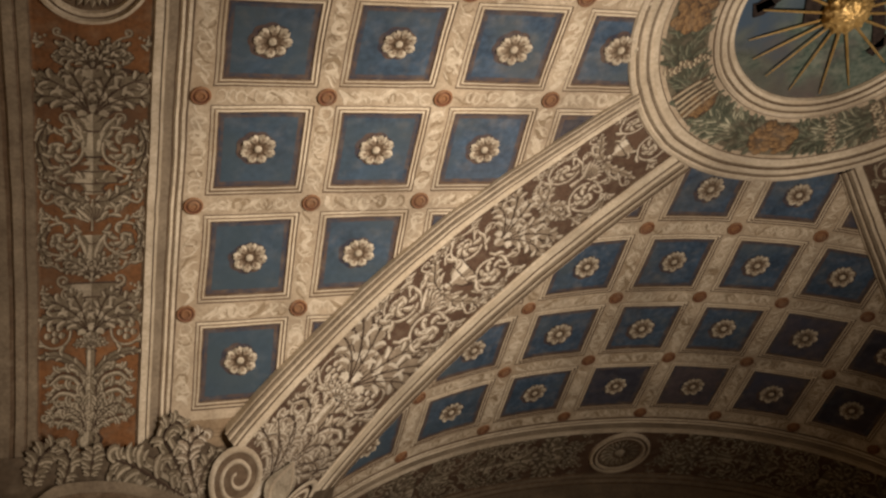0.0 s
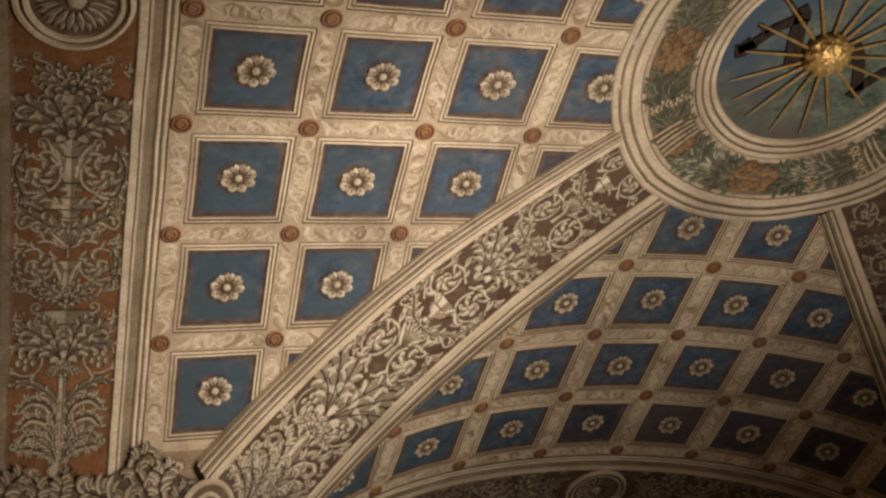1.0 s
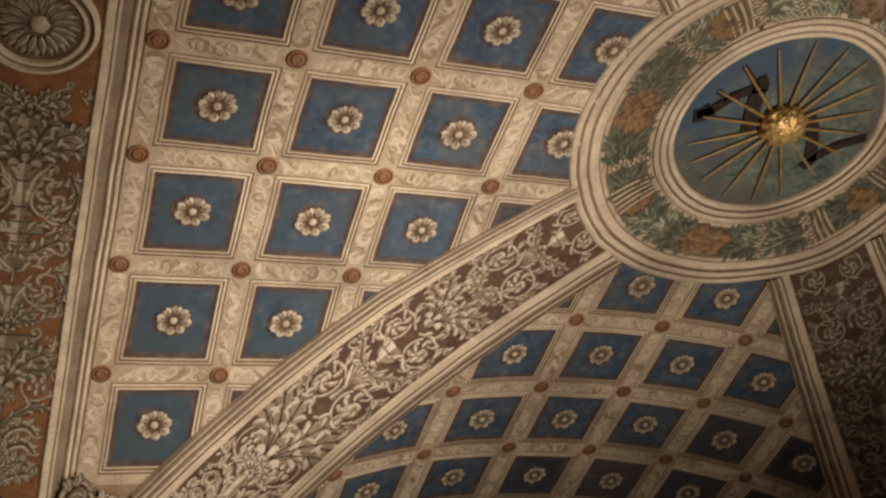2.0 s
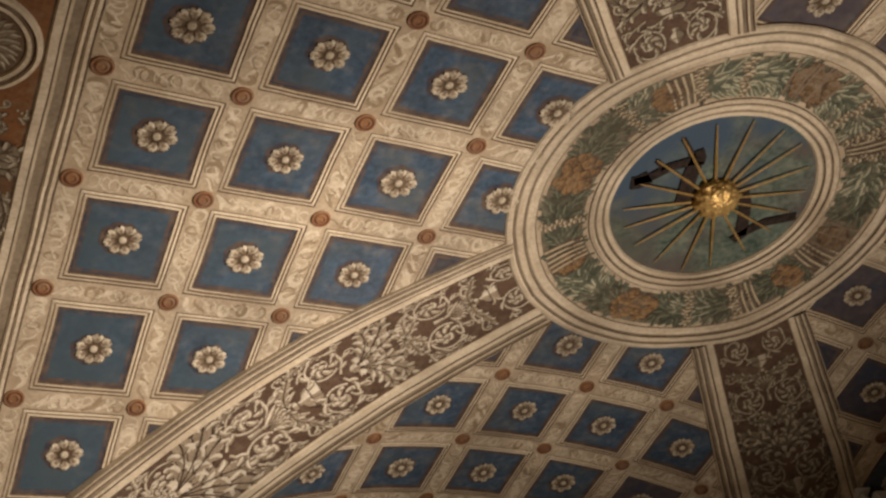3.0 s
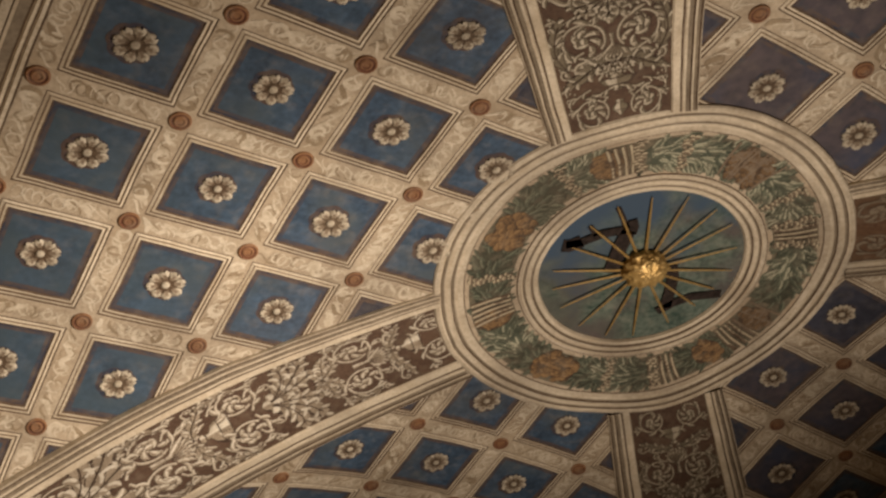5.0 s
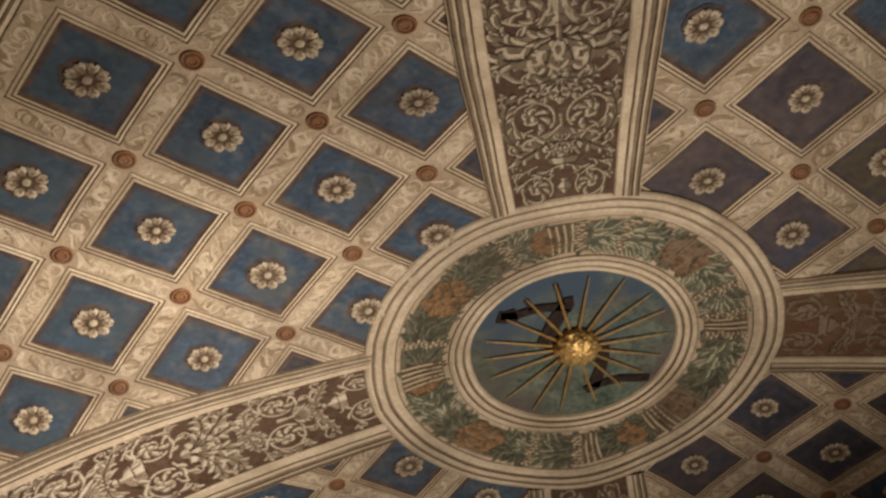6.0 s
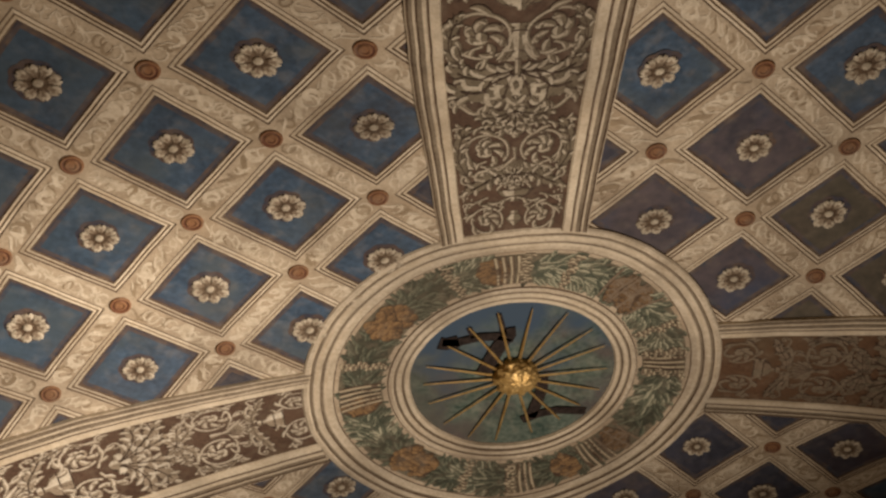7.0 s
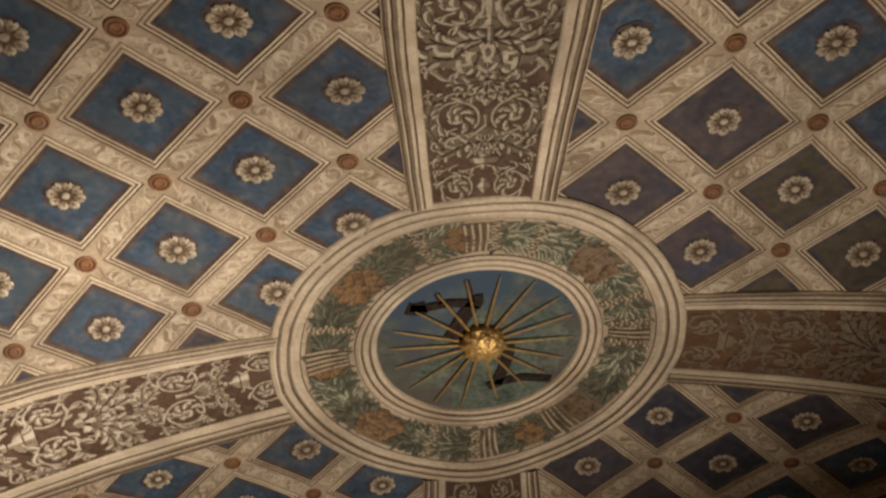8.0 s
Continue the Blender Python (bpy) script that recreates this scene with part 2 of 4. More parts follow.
def flower(x, y, r, petals=6, height=0.006):
    n = petals * 6
    verts, faces = [(x, y, height * 0.5)], []
    for i in range(n):
        a = 2 * math.pi * i / n
        k = r * (0.7 + 0.3 * abs(math.sin(a * petals / 2)))
        verts += [(x + 0.5 * k * math.cos(a), y + 0.5 * k * math.sin(a), height), (x + k * math.cos(a), y + k * math.sin(a), 0.0003)]
    for i in range(n):
        a, b = 1 + 2 * i, 1 + 2 * ((i + 1) % n)
        faces += [(0, a, b), (a, a + 1, b + 1, b)]
    return verts, faces


def stroke(points, width, taper=0.5, n=30, height=0.006):
    """A smooth ribbon through three or more points."""
    pts = []
    for t in steps(0, 1, n):
        f = t * (len(points) - 1)
        i = min(int(f), len(points) - 2)
        p0, p1, p2, p3 = (points[max(0, min(len(points) - 1, i + k))] for k in (-1, 0, 1, 2))
        q = f - i
        pts.append(tuple(0.5 * (2 * b + (c - a) * q + (2 * a - 5 * b + 4 * c - d) * q * q + (3 * b - a - 3 * c + d) * q ** 3) for a, b, c, d in zip(p0, p1, p2, p3)))
    return ribbon(pts, [width * (1 - taper * t) for t in steps(0, 1, n)], height)


# ---- painted ornament: strokes (points, half widths, style), laid in thin coats of dark, middle and light ----
GLOW = (-0.50, 0.87)          # the side from which the painter lit the brushwork


def curve(points, n):
    """A smooth line through the points."""
    pts = []
    for t in steps(0, 1, n):
        f = t * (len(points) - 1)
        i = min(int(f), len(points) - 2)
        p0, p1, p2, p3 = (points[max(0, min(len(points) - 1, i + k))] for k in (-1, 0, 1, 2))
        q = f - i
        pts.append(tuple(0.5 * (2 * b + (c - a) * q + (2 * a - 5 * b + 4 * c - d) * q * q + (3 * b - a - 3 * c + d) * q ** 3) for a, b, c, d in zip(p0, p1, p2, p3)))
    return pts


def comma(x, y, angle, length, width, bend, n=6, style="leaf"):
    """A tapering stroke that turns by bend on its way."""
    pts, ws = [], []
    for i in range(n + 1):
        t = i / n
        pts.append((x, y))
        ws.append(width * (0.45 + 0.55 * math.sin(math.pi * (0.15 + 0.75 * t))) * (1 if t < 0.7 else max(0.10, 1 - ((t - 0.7) / 0.32) ** 2)))
        a = angle + bend * t
        x, y = x + math.cos(a) * length / n, y + math.sin(a) * length / n
    return pts, ws, style


def line(points, width, n=16, taper=0.4, style="line"):
    return curve(points, n), [width * (1 - taper * t) for t in steps(0, 1, n)], style


def ball(x, y, r, style="leaf"):
    return [(x + r * (2 * t - 1), y) for t in steps(0.02, 0.98, 5)], [r * math.sqrt(max(0.05, 1 - (2 * t - 1) ** 2)) for t in steps(0.02, 0.98, 5)], style


def turned(u, scale, outline):
    """A vase or knop on the axis: outline holds (along, half width)."""
    return [(u + a * scale, 0) for a, _ in outline], [w * abs(scale) for _, w in outline], "turned"


def acan(points, width, lobes, sides=(1, -1), lean=0.70):
    """An acanthus leaf: a broad blade with short blunt lobes along its sides, dark at the edge, veined with light and shade."""
    lobes = max(3, round(lobes * 0.75))
    n = lobes * 5
    spine = curve(points, n)
    pace = sum(math.dist(p, q) for p, q in zip(spine, spine[1:])) / lobes
    wide = [width * 0.62 * (0.40 + 0.60 * math.sin(math.pi * (0.16 + 0.76 * i / n))) for i in range(n + 1)]
    blade, veins = [(spine, wide, "body")], []
    for i in range(lobes):
        k = max(1, min(n - 1, int((i + 0.25) / lobes * n)))
        (x0, y0), (x1, y1) = spine[k - 1], spine[k + 1]
        a, (x, y), w = math.atan2(y1 - y0, x1 - x0), spine[k], wide[k]
        for m in sides:
            nx, ny = -math.sin(a) * m * w * 0.45, math.cos(a) * m * w * 0.45
            blade.append(comma(x + nx, y + ny, a + m * lean, w * 1.45, min(0.46 * w, max(0.32 * w, 0.44 * pace)), m * 0.9, 6))
            veins.append(line([(x, y), (x + 1.2 * nx + math.cos(a) * 0.25 * pace, y + 1.2 * ny + math.sin(a) * 0.25 * pace), (x + 2.6 * nx + math.cos(a) * 0.75 * pace, y + 2.6 * ny + math.sin(a) * 0.75 * pace)], w * 0.085, 5, 0.3, "dark"))
    (x0, y0), (x1, y1) = spine[-2], spine[-1]
    blade.append(comma(x1, y1, math.atan2(y1 - y0, x1 - x0), width * 0.62, width * 0.24, 1.5 * sides[0]))
    out = [(p, w, style) for style in ("under", "body") for p, w, _ in blade] + veins
    out += [(p, w, "streak") for p, w, _ in blade[1:]]
    return out + [(spine[:-2], [width * 0.05] * (n - 1), "dark")]


def crest(points, width, strands=3, teeth=5, sides=(1,), curl=1.0):
    """A full leaf of long strands side by side, toothed along its edges, with a curled tip."""
    n = 18
    spine = curve(points, n)
    normals, angles = [], []
    for i in range(n + 1):
        (x0, y0), (x1, y1) = spine[max(i - 1, 0)], spine[min(i + 1, n)]
        a = math.atan2(y1 - y0, x1 - x0)
        angles.append(a), normals.append((-math.sin(a), math.cos(a)))
    fat = [width * (0.30 + 0.70 * math.sin(math.pi * (0.12 + 0.80 * i / n))) for i in range(n + 1)]
    out = []
    for i in range(strands):
        o = 0.50 * (2 * i / max(1, strands - 1) - 1) if strands > 1 else 0.0
        out.append(([(x + nx * o * w, y + ny * o * w) for (x, y), (nx, ny), w in zip(spine, normals, fat)], [w * 0.62 / strands for w in fat], "soft"))
    for i in reversed(range(teeth)):
        k = int((i + 0.30) / teeth * n)
        (x, y), (nx, ny), w = spine[k], normals[k], fat[k]
        for m in sides:
            out.append(comma(x + m * nx * w * 0.15, y + m * ny * w * 0.15, angles[k] + m * 0.55, w * 1.45, w * 0.26, m * 1.35, 7, "soft"))
            out.append(comma(x + m * nx * w * 0.55, y + m * ny * w * 0.55, angles[k] + m * 0.95, w * 0.72, w * 0.17, m * 1.3, 5, "soft"))
    out.append(comma(*spine[-1], angles[-1], width * 1.35 * curl, width * 0.24, sides[0] * 3.6 * curl, 10, "soft"))
    out.append((spine[:-1], [w * 0.07 for w in fat[:-1]], "dark"))
    return out


def hook(points, width, turns=1.1, r=0.3, hand=1, n=14):
    """A stem that ends in a curl."""
    pts = curve(points, 10)
    (x0, y0), (x1, y1) = pts[-2], pts[-1]
    a = math.atan2(y1 - y0, x1 - x0)
    for i in range(n):
        t = i / n
        a += hand * 2 * math.pi * turns / n
        step = 2 * math.pi * turns * r * (1 - 0.72 * t) / n
        x1, y1 = x1 + math.cos(a) * step, y1 + math.sin(a) * step
        pts.append((x1, y1))
    k = len(pts) - 1
    return [(pts, [width * (1 - 0.45 * i / k) for i in range(k + 1)], "leaf"), ball(x1, y1, width * 1.5)]


CUP = [(0, 0.14), (0.10, 0.20), (0.16, 0.10), (0.30, 0.12), (0.40, 0.36), (0.60, 0.50), (0.82, 0.54), (0.86, 0.60), (0.94, 0.60), (0.98, 0.42)]
BOWL = [(0, 0.10), (0.12, 0.14), (0.18, 0.40), (0.34, 0.62), (0.50, 0.70), (0.56, 0.70), (0.60, 0.34), (0.74, 0.22), (0.82, 0.30), (0.92, 0.30)]
KNOP = [(0, 0.10), (0.12, 0.16), (0.30, 0.40), (0.50, 0.46), (0.68, 0.32), (0.80, 0.14), (0.86, 0.24), (0.96, 0.24), (1.0, 0.12)]
TULIP = [(0, 0.34), (0.10, 0.22), (0.28, 0.13), (0.50, 0.15), (0.74, 0.20), (0.86, 0.17), (0.96, 0.10), (1.0, 0.22), (1.06, 0.24)]
STALK = [(0, 0.06), (0.3, 0.09), (0.6, 0.075), (1.0, 0.11)]


def motif(kind, u0, s, w, f=0.52):
    """Named groups of strokes for one motif at u0 along the axis; s: its size, w: half the field, f: where its side parts sit across. Small u is towards the centrepiece."""
    out = []

    def p(m, *pairs):
        return [(u0 + a * s, m * b * w) for a, b in pairs]

    def both(name, make):
        out.extend((name, make(m)) for m in (1, -1))

    if kind in ("rings", "flower_rings"):
        r = 0.40 * s

        def wheel(m):
            c, arc = (u0, m * f * w), []
            arc.append(([(c[0] + r * math.cos(a), c[1] + m * r * math.sin(a)) for a in steps(-2.3, 3.4, 26)], [0.030 * s] * 27, "line"))
            if kind == "flower_rings":
                arc += [ball(c[0] + 0.46 * r * math.cos(a), c[1] + 0.46 * r * math.sin(a), 0.22 * r) for a in steps(0, 5.03, 4)] + [ball(*c, 0.18 * r)]
                arc += [comma(c[0] + r * math.cos(a), c[1] + m * r * math.sin(a), m * (a + 0.9), 0.24 * s, 0.05 * s, m * 0.9) for a in (-0.6, 0.7, 2.2)]
            else:
                for a, k in ((3.3, 0.98), (4.2, 0.86), (5.1, 0.80), (6.0, 0.74), (7.0, 0.62), (8.0, 0.46)):
                    arc.append(comma(c[0] + k * r * math.cos(a), c[1] + m * k * r * math.sin(a), m * (a + 2.25), 0.74 * r, 0.16 * r, m * 1.5))
                    arc.append(comma(c[0] + 0.82 * k * r * math.cos(a), c[1] + m * 0.82 * k * r * math.sin(a), m * (a + 1.2), 0.30 * r, 0.09 * r, m * 1.4, 5))
                arc.append(ball(*c, 0.20 * r))
                arc += [comma(c[0] + r * math.cos(a), c[1] + m * r * math.sin(a), m * (a + 1.0), 0.30 * s, 0.055 * s, m * 1.1) for a in (-0.3, 0.9, 2.0)]
            return arc
        both("scroll", wheel)
    elif kind == "outer_leaves":
        both("acanthus_leaf", lambda m: acan(p(m, (-0.55, 0.82), (-0.15, 0.98), (0.25, 0.93), (0.62, 0.80)), 0.19 * s, 5, (-m, m), 0.5))
    elif kind in ("cup", "bowl", "knop", "tulip", "stalk"):
        form = {"cup": CUP, "bowl": BOWL, "knop": KNOP, "tulip": TULIP, "stalk": STALK}[kind]
        rim = [line([(u0 + a * s, -b * abs(s)), (u0 + a * s + 0.02 * s, 0), (u0 + a * s, b * abs(s))], 0.022 * abs(s), 4, 0, "dark") for a, b in form[2:-1:3]]
        out.append(({"knop": "bulb", "stalk": "stem", "bowl": "dish"}.get(kind, kind), [turned(u0, s, form)] + rim))
        if kind == "tulip":
            both("small_leaf", lambda m: [comma(u0 + 0.75 * s, m * 0.12 * s, math.pi - m * 0.15, 0.85 * s, 0.10 * s, m * -0.5)])
    elif kind == "calyx":           # opens towards the centrepiece from its base at u0
        for spread, reach, fat in ((1.22, 1.00, 0.24), (0.80, 1.15, 0.25), (0.34, 1.00, 0.22)):
            both("acanthus_leaf", lambda m: acan([(u0, m * 0.05 * s)] + [(u0 - reach * s * t * math.cos(spread * (0.45 + 0.55 * t)), m * (0.05 * s + reach * s * t * math.sin(spread * (0.45 + 0.62 * t)))) for t in (0.35, 0.7, 1.0)], fat * 1.05 * s, 6, (m, -m)))
        out.append(("bud", [turned(u0 + 0.05 * s, -0.62 * s, KNOP), ball(u0 + 0.06 * s, 0, 0.13 * s)]))
        both("tendril", lambda m: hook(p(m, (-0.72, 0.30), (-0.98, 0.44), (-1.10, 0.62)), 0.040 * s, 0.9, 0.13 * s, m))
    elif kind == "skirt":           # short leaves hanging round the axis
        for spread in (1.15, 0.75, 0.35, 0.0):
            both("acanthus_leaf", lambda m: acan([(u0, 0), (u0 - 0.28 * s * math.cos(spread), m * 0.40 * s * math.sin(spread)), (u0 - 0.46 * s * math.cos(spread * 1.15), m * 0.66 * s * math.sin(spread * 1.1))], 0.17 * s, 3, (m, -m)))
    elif kind == "canopy":
        both("acanthus_leaf", lambda m: acan(p(m, (-0.02, 0.06), (-0.16, 0.34), (-0.34, 0.58), (-0.28, 0.92)), 0.29 * s, 6, (-m, m)))
        both("acanthus_leaf", lambda m: acan(p(m, (0.02, 0.05), (-0.02, 0.32), (-0.10, 0.62), (0.06, 0.94)), 0.21 * s, 6, (-m, m)))
        both("acanthus_leaf", lambda m: acan(p(m, (-0.02, 0.05), (-0.30, 0.16), (-0.52, 0.24)), 0.23 * s, 4, (-m, m)))
        both("tendril", lambda m: hook(p(m, (-0.55, 0.86), (-0.72, 0.66), (-0.66, 0.46)), 0.040 * s, 0.9, 0.13 * s, -m))
        both("tendril", lambda m: hook(p(m, (0.06, 0.70), (0.26, 0.92), (0.40, 0.84)), 0.040 * s, 0.8, 0.12 * s, m))
    elif kind == "fan":
        ribs = [comma(u0 + 0.30 * s, 0.06 * a * s, math.pi - a, 0.62 * s, 0.075 * s, -0.15 * a, 5) for a in steps(-0.72, 0.72, 6)]
        out.append(("fan", ribs + [ball(u0 - 0.34 * s * math.cos(a), 0.42 * s * math.sin(a) * 1.1, 0.045 * s) for a in steps(-0.85, 0.85, 6)] + [turned(u0 + 0.25 * s, 0.4 * s, STALK)]))
    elif kind == "arms":
        both("acanthus_arm", lambda m: acan(p(m, (0.06, 0.05), (0.02, 0.34), (-0.18, 0.60), (-0.34, 0.88)), 0.21 * s, 6, (m, -m)))
        both("scroll", lambda m: hook(p(m, (0.10, 0.08), (0.20, 0.36), (0.14, 0.62)), 0.055 * s, 1.0, 0.17 * s, m))
        both("tendril", lambda m: hook(p(m, (-0.04, 0.62), (0.10, 0.86), (-0.04, 0.96)), 0.036 * s, 0.8, 0.10 * s, m))
    elif kind == "star":
        for a, k in ((0.55, 0.9), (1.15, 1.0), (2.0, 0.95)):
            both("acanthus_leaf", lambda m: acan([(u0 - k * 0.62 * s * t * math.cos(a + 0.2 * t), m * k * 0.80 * s * t * math.sin(a + 0.2 * t)) for t in (0.05, 0.4, 0.75, 1.0)], 0.18 * s, 4, (m, -m)))
        both("tendril", lambda m: hook(p(m, (0.12, 0.16), (0.32, 0.44), (0.20, 0.80)), 0.045 * s, 1.0, 0.16 * s, -m))
    elif kind == "plumes":
        for i in range(3):
            both("acanthus_leaf", lambda m: crest(p(m, (0.40 + 0.36 * i, 0.08), (0.02 + 0.36 * i, 0.26), (-0.08 + 0.36 * i, 0.60), (0.14 + 0.36 * i, 0.84)), 0.17 * s, 2, 6, (m,), 0.6))
        out.append(("stem", [turned(u0 - 0.20 * s, 1.5 * s, STALK)]))
    elif kind == "tendrils":
        both("tendril", lambda m: hook(p(m, (0.10, 0.06), (-0.06, 0.34), (-0.22, 0.56)), 0.034 * s, 1.0, 0.13 * s, m) + [comma(u0 + a * s, m * b * w, math.pi - m * c, 0.24 * s, 0.055 * s, -m * 0.9) for a, b, c in ((0.04, 0.20, 0.2), (-0.06, 0.36, 1.4), (-0.14, 0.46, 0.1))])
        both("tendril", lambda m: hook(p(m, (0.16, 0.50), (0.02, 0.74), (-0.14, 0.88)), 0.030 * s, 0.9, 0.10 * s, -m) + [comma(u0 + a * s, m * b * w, m * c, 0.20 * s, 0.045 * s, m * 0.9) for a, b, c in ((0.10, 0.62, 2.4), (-0.02, 0.78, 1.2), (-0.10, 0.92, 2.6))])
    elif kind == "branch":
        both("acanthus_arm", lambda m: acan(p(m, (0.40, 0.05), (0.06, 0.34), (-0.14, 0.70), (-0.12, 0.98)), 0.15 * s, 6, (m, -m), 0.4))
    elif kind == "sprigs":
        both("small_leaf", lambda m: [comma(u0 + a * s, m * b * w, m * c, 0.24 * s, 0.05 * s, m * 0.9) for a, b, c in ((0.0, 0.92, 2.6), (0.10, 0.95, 3.6), (-0.05, 0.90, 1.6), (0.22, 0.20, 0.9), (0.20, 0.24, 2.2))])
        both("berry", lambda m: [ball(u0 + a * s, m * b * w, 0.040 * s) for a, b in ((-0.18, 0.88), (-0.24, 0.80), (-0.26, 0.95), (0.34, 0.34))])
    elif kind == "foot":
        for spread, reach in ((1.25, 0.95), (0.85, 0.85), (0.40, 0.75)):
            both("acanthus_leaf", lambda m: crest([(u0, m * 0.06 * s)] + [(u0 - reach * s * t * math.cos(spread * (0.6 + 0.4 * t)), m * reach * s * t * math.sin(spread * (0.6 + 0.45 * t))) for t in (0.4, 0.75, 1.0)], 0.16 * s, 2, 4, (m, -m)))
        out.append(("knop", [turned(u0 + 0.45 * s, -0.6 * s, KNOP)]))
    return out


def coats(strokes, place, base=0.0012, rise=0.00010):
    """Strokes as mesh data: a dark coat, a middle coat and a light one on each, later strokes over earlier ones."""
    verts, faces, index = [], [], []
    for k, (pts, ws, style) in enumerate(strokes):
        # The painter's shadow coat shifts away from GLOW, the highlight coat towards it.
        layers = {"leaf": ((2, 1.22, -0.22), (1, 1.0, 0.0), (0, 0.40, 0.50)), "line": ((2, 1.3, -0.3), (1, 1.05, 0.0), (0, 0.48, 0.4)), "turned": ((2, 1.12, -0.10), (1, 0.94, 0.03), (0, 0.34, 0.36)), "soft": ((2, 1.16, -0.16), (1, 1.0, 0.0), (0, 0.38, 0.50)), "under": ((2, 1.26, -0.20),), "body": ((1, 1.0, 0.0),), "streak": ((0, 0.46, 0.40),), "dark": ((2, 1.0, 0.0),), "mid": ((1, 1.0, 0.0),), "light": ((0, 1.0, 0.0),)}[style]
        cols = 2 + int(2 * max(ws) / 0.022)
        n = len(pts)
        normals = []
        for i in range(n):
            (x0, y0), (x1, y1) = pts[max(i - 1, 0)], pts[min(i + 1, n - 1)]
            d = math.hypot(x1 - x0, y1 - y0) or 1
            normals.append((-(y1 - y0) / d, (x1 - x0) / d))
        for depth, (tone, wide, shift) in enumerate(layers):
            first, h = len(verts), base + rise * (k % 80 + depth / 3)
            for i, ((x, y), w, (nx, ny)) in enumerate(zip(pts, ws, normals)):
                lit = nx * GLOW[0] + ny * GLOW[1]
                if style == "turned":
                    lit = 1.0 if ny >= 0 else -1.0
                for j in range(cols):
                    o = w * (wide * (1 - 2 * j / (cols - 1)) + shift * lit)
                    verts.append(place(x + nx * o, y + ny * o, h))
                if i:
                    q = first + i * cols
                    for j in range(cols - 1):
                        faces.append((q - cols + j, q - cols + j + 1, q + j + 1, q + j))
                        index.append(tone)
    return verts, faces, index


def lay(plan, w, size, place, parent, tones):
    """plan holds (kind, along, size[, across]); tones: light, middle and dark."""
    for kind, u0, k, *across in plan:
        for name, strokes in motif(kind, u0, size(u0) * k, w, *across):
            verts, faces, index = coats(strokes, place)
            piece(name, verts, faces, tones, parent, index=index)


# ---- setting: floor, piers, closing walls ----
def slab(name, x0, x1, y0, y1, z0, z1, mat, label, category):
    b = bmesh.new()
    bmesh.ops.create_cube(b, size=1)
    for v in b.verts:
        v.co = Vector((x0 + (v.co.x + 0.5) * (x1 - x0), y0 + (v.co.y + 0.5) * (y1 - y0), z0 + (v.co.z + 0.5) * (z1 - z0)))
    bmesh.ops.bevel(b, geom=b.edges[:], offset=0.008, segments=1, affect="EDGES")
    me = bpy.data.meshes.new(name)
    b.to_mesh(me), b.free()
    me.materials.append(mat)
    return tagged(new(name, me), label, category, kind="structure")


FAR = 2.95 * U
slab("floor", -FAR - 0.5, FAR + 0.5, -FAR - 0.5, FAR + 0.5, -0.2, 0.0, PAVING, "worn pale stone floor under the painted vault", "floor")
for name, box in (("wall_west", (-FAR - 0.35, -FAR, -FAR, FAR)), ("wall_east", (FAR, FAR + 0.35, -FAR, FAR)),
                  ("wall_south", (-FAR, FAR, -FAR - 0.35, -FAR)), ("wall_north", (-FAR, FAR, FAR, FAR + 0.35))):
    slab(name, *box, 0.0, CROWN + 0.4, PLASTER, "plain plastered wall closing the vaulted bay", "wall")
for i, (sx, sy) in enumerate(((-1, 1), (-1, -1), (1, 1), (1, -1))):
    xs, ys = sorted((sx * 2.16 * U, sx * 2.94 * U)), sorted((sy * 2.16 * U, sy * 2.94 * U))
    slab("pier_%d" % (i + 1), xs[0], xs[1], ys[0], ys[1], 0.0, CROWN - 1.15 * U, PLASTER, "plastered corner pier carrying the vault", "pier")

# ---- the coffered ceiling ----
COLS = [2.056, 1.686, 1.318, 0.950, 0.582]
ROWS = [-1.82, -1.49, -1.1455, -0.766, -0.378, 0.0, 0.378, 0.766, 1.1455, 1.49, 1.82]
# inset from a cell's edge, height, material of the ring that ends there
STEP = [(0.0, 0.0, 0), (0.086, 0.0, 0), (0.098, -0.0016, 2), (0.117, 0.0006, 1), (0.127, -0.0016, 2), (0.133, -0.001, 3), (0.149, 0.0003, 1), (0.161, -0.003, 2), (0.176, -0.003, 10), (0.204, -0.003, 11)]
MATS = [CREAM, FILLET, LINE, SHADE, BLUE, FLOURISH, DIM, MAROON, OLIVE, NIGHT, EDGE, SMUDGE]
# panels whose blue has turned: side, column, row
TURNED = {("north", 0, 4): 7, ("north", 0, 3): 7, ("north", 0, 2): 9, ("north", 1, 3): 7, ("north", 1, 2): 9, ("north", 0, 5): 9, ("south", 3, 5): 7, ("south", 3, 4): 7, ("south", 2, 5): 7, ("south", 2, 4): 8, ("south", 2, 3): 8, ("south", 3, 3): 8, ("east", 3, 5): 7, ("east", 3, 4): 9, ("east", 2, 5): 7, ("east", 2, 4): 9, ("east", 2, 3): 9, ("east", 2, 6): 7}
INSET = [d for d, _, _ in STEP] + [0.26, 0.38, 0.5, 0.62, 0.74] + [1 - d for d, _, _ in reversed(STEP)]


def step_height(d):
    for (d0, h0, _), (d1, h1, _) in zip(STEP, STEP[1:]):
        if d <= d1 + 1e-6:
            return h0 + (h1 - h0) * max(0, d - d0) / (d1 - d0)
    return STEP[-1][1]


def step_mat(d):
    for (_, _, _), (d1, _, m) in zip(STEP, STEP[1:]):
        if d < d1:
            return m
    return 4


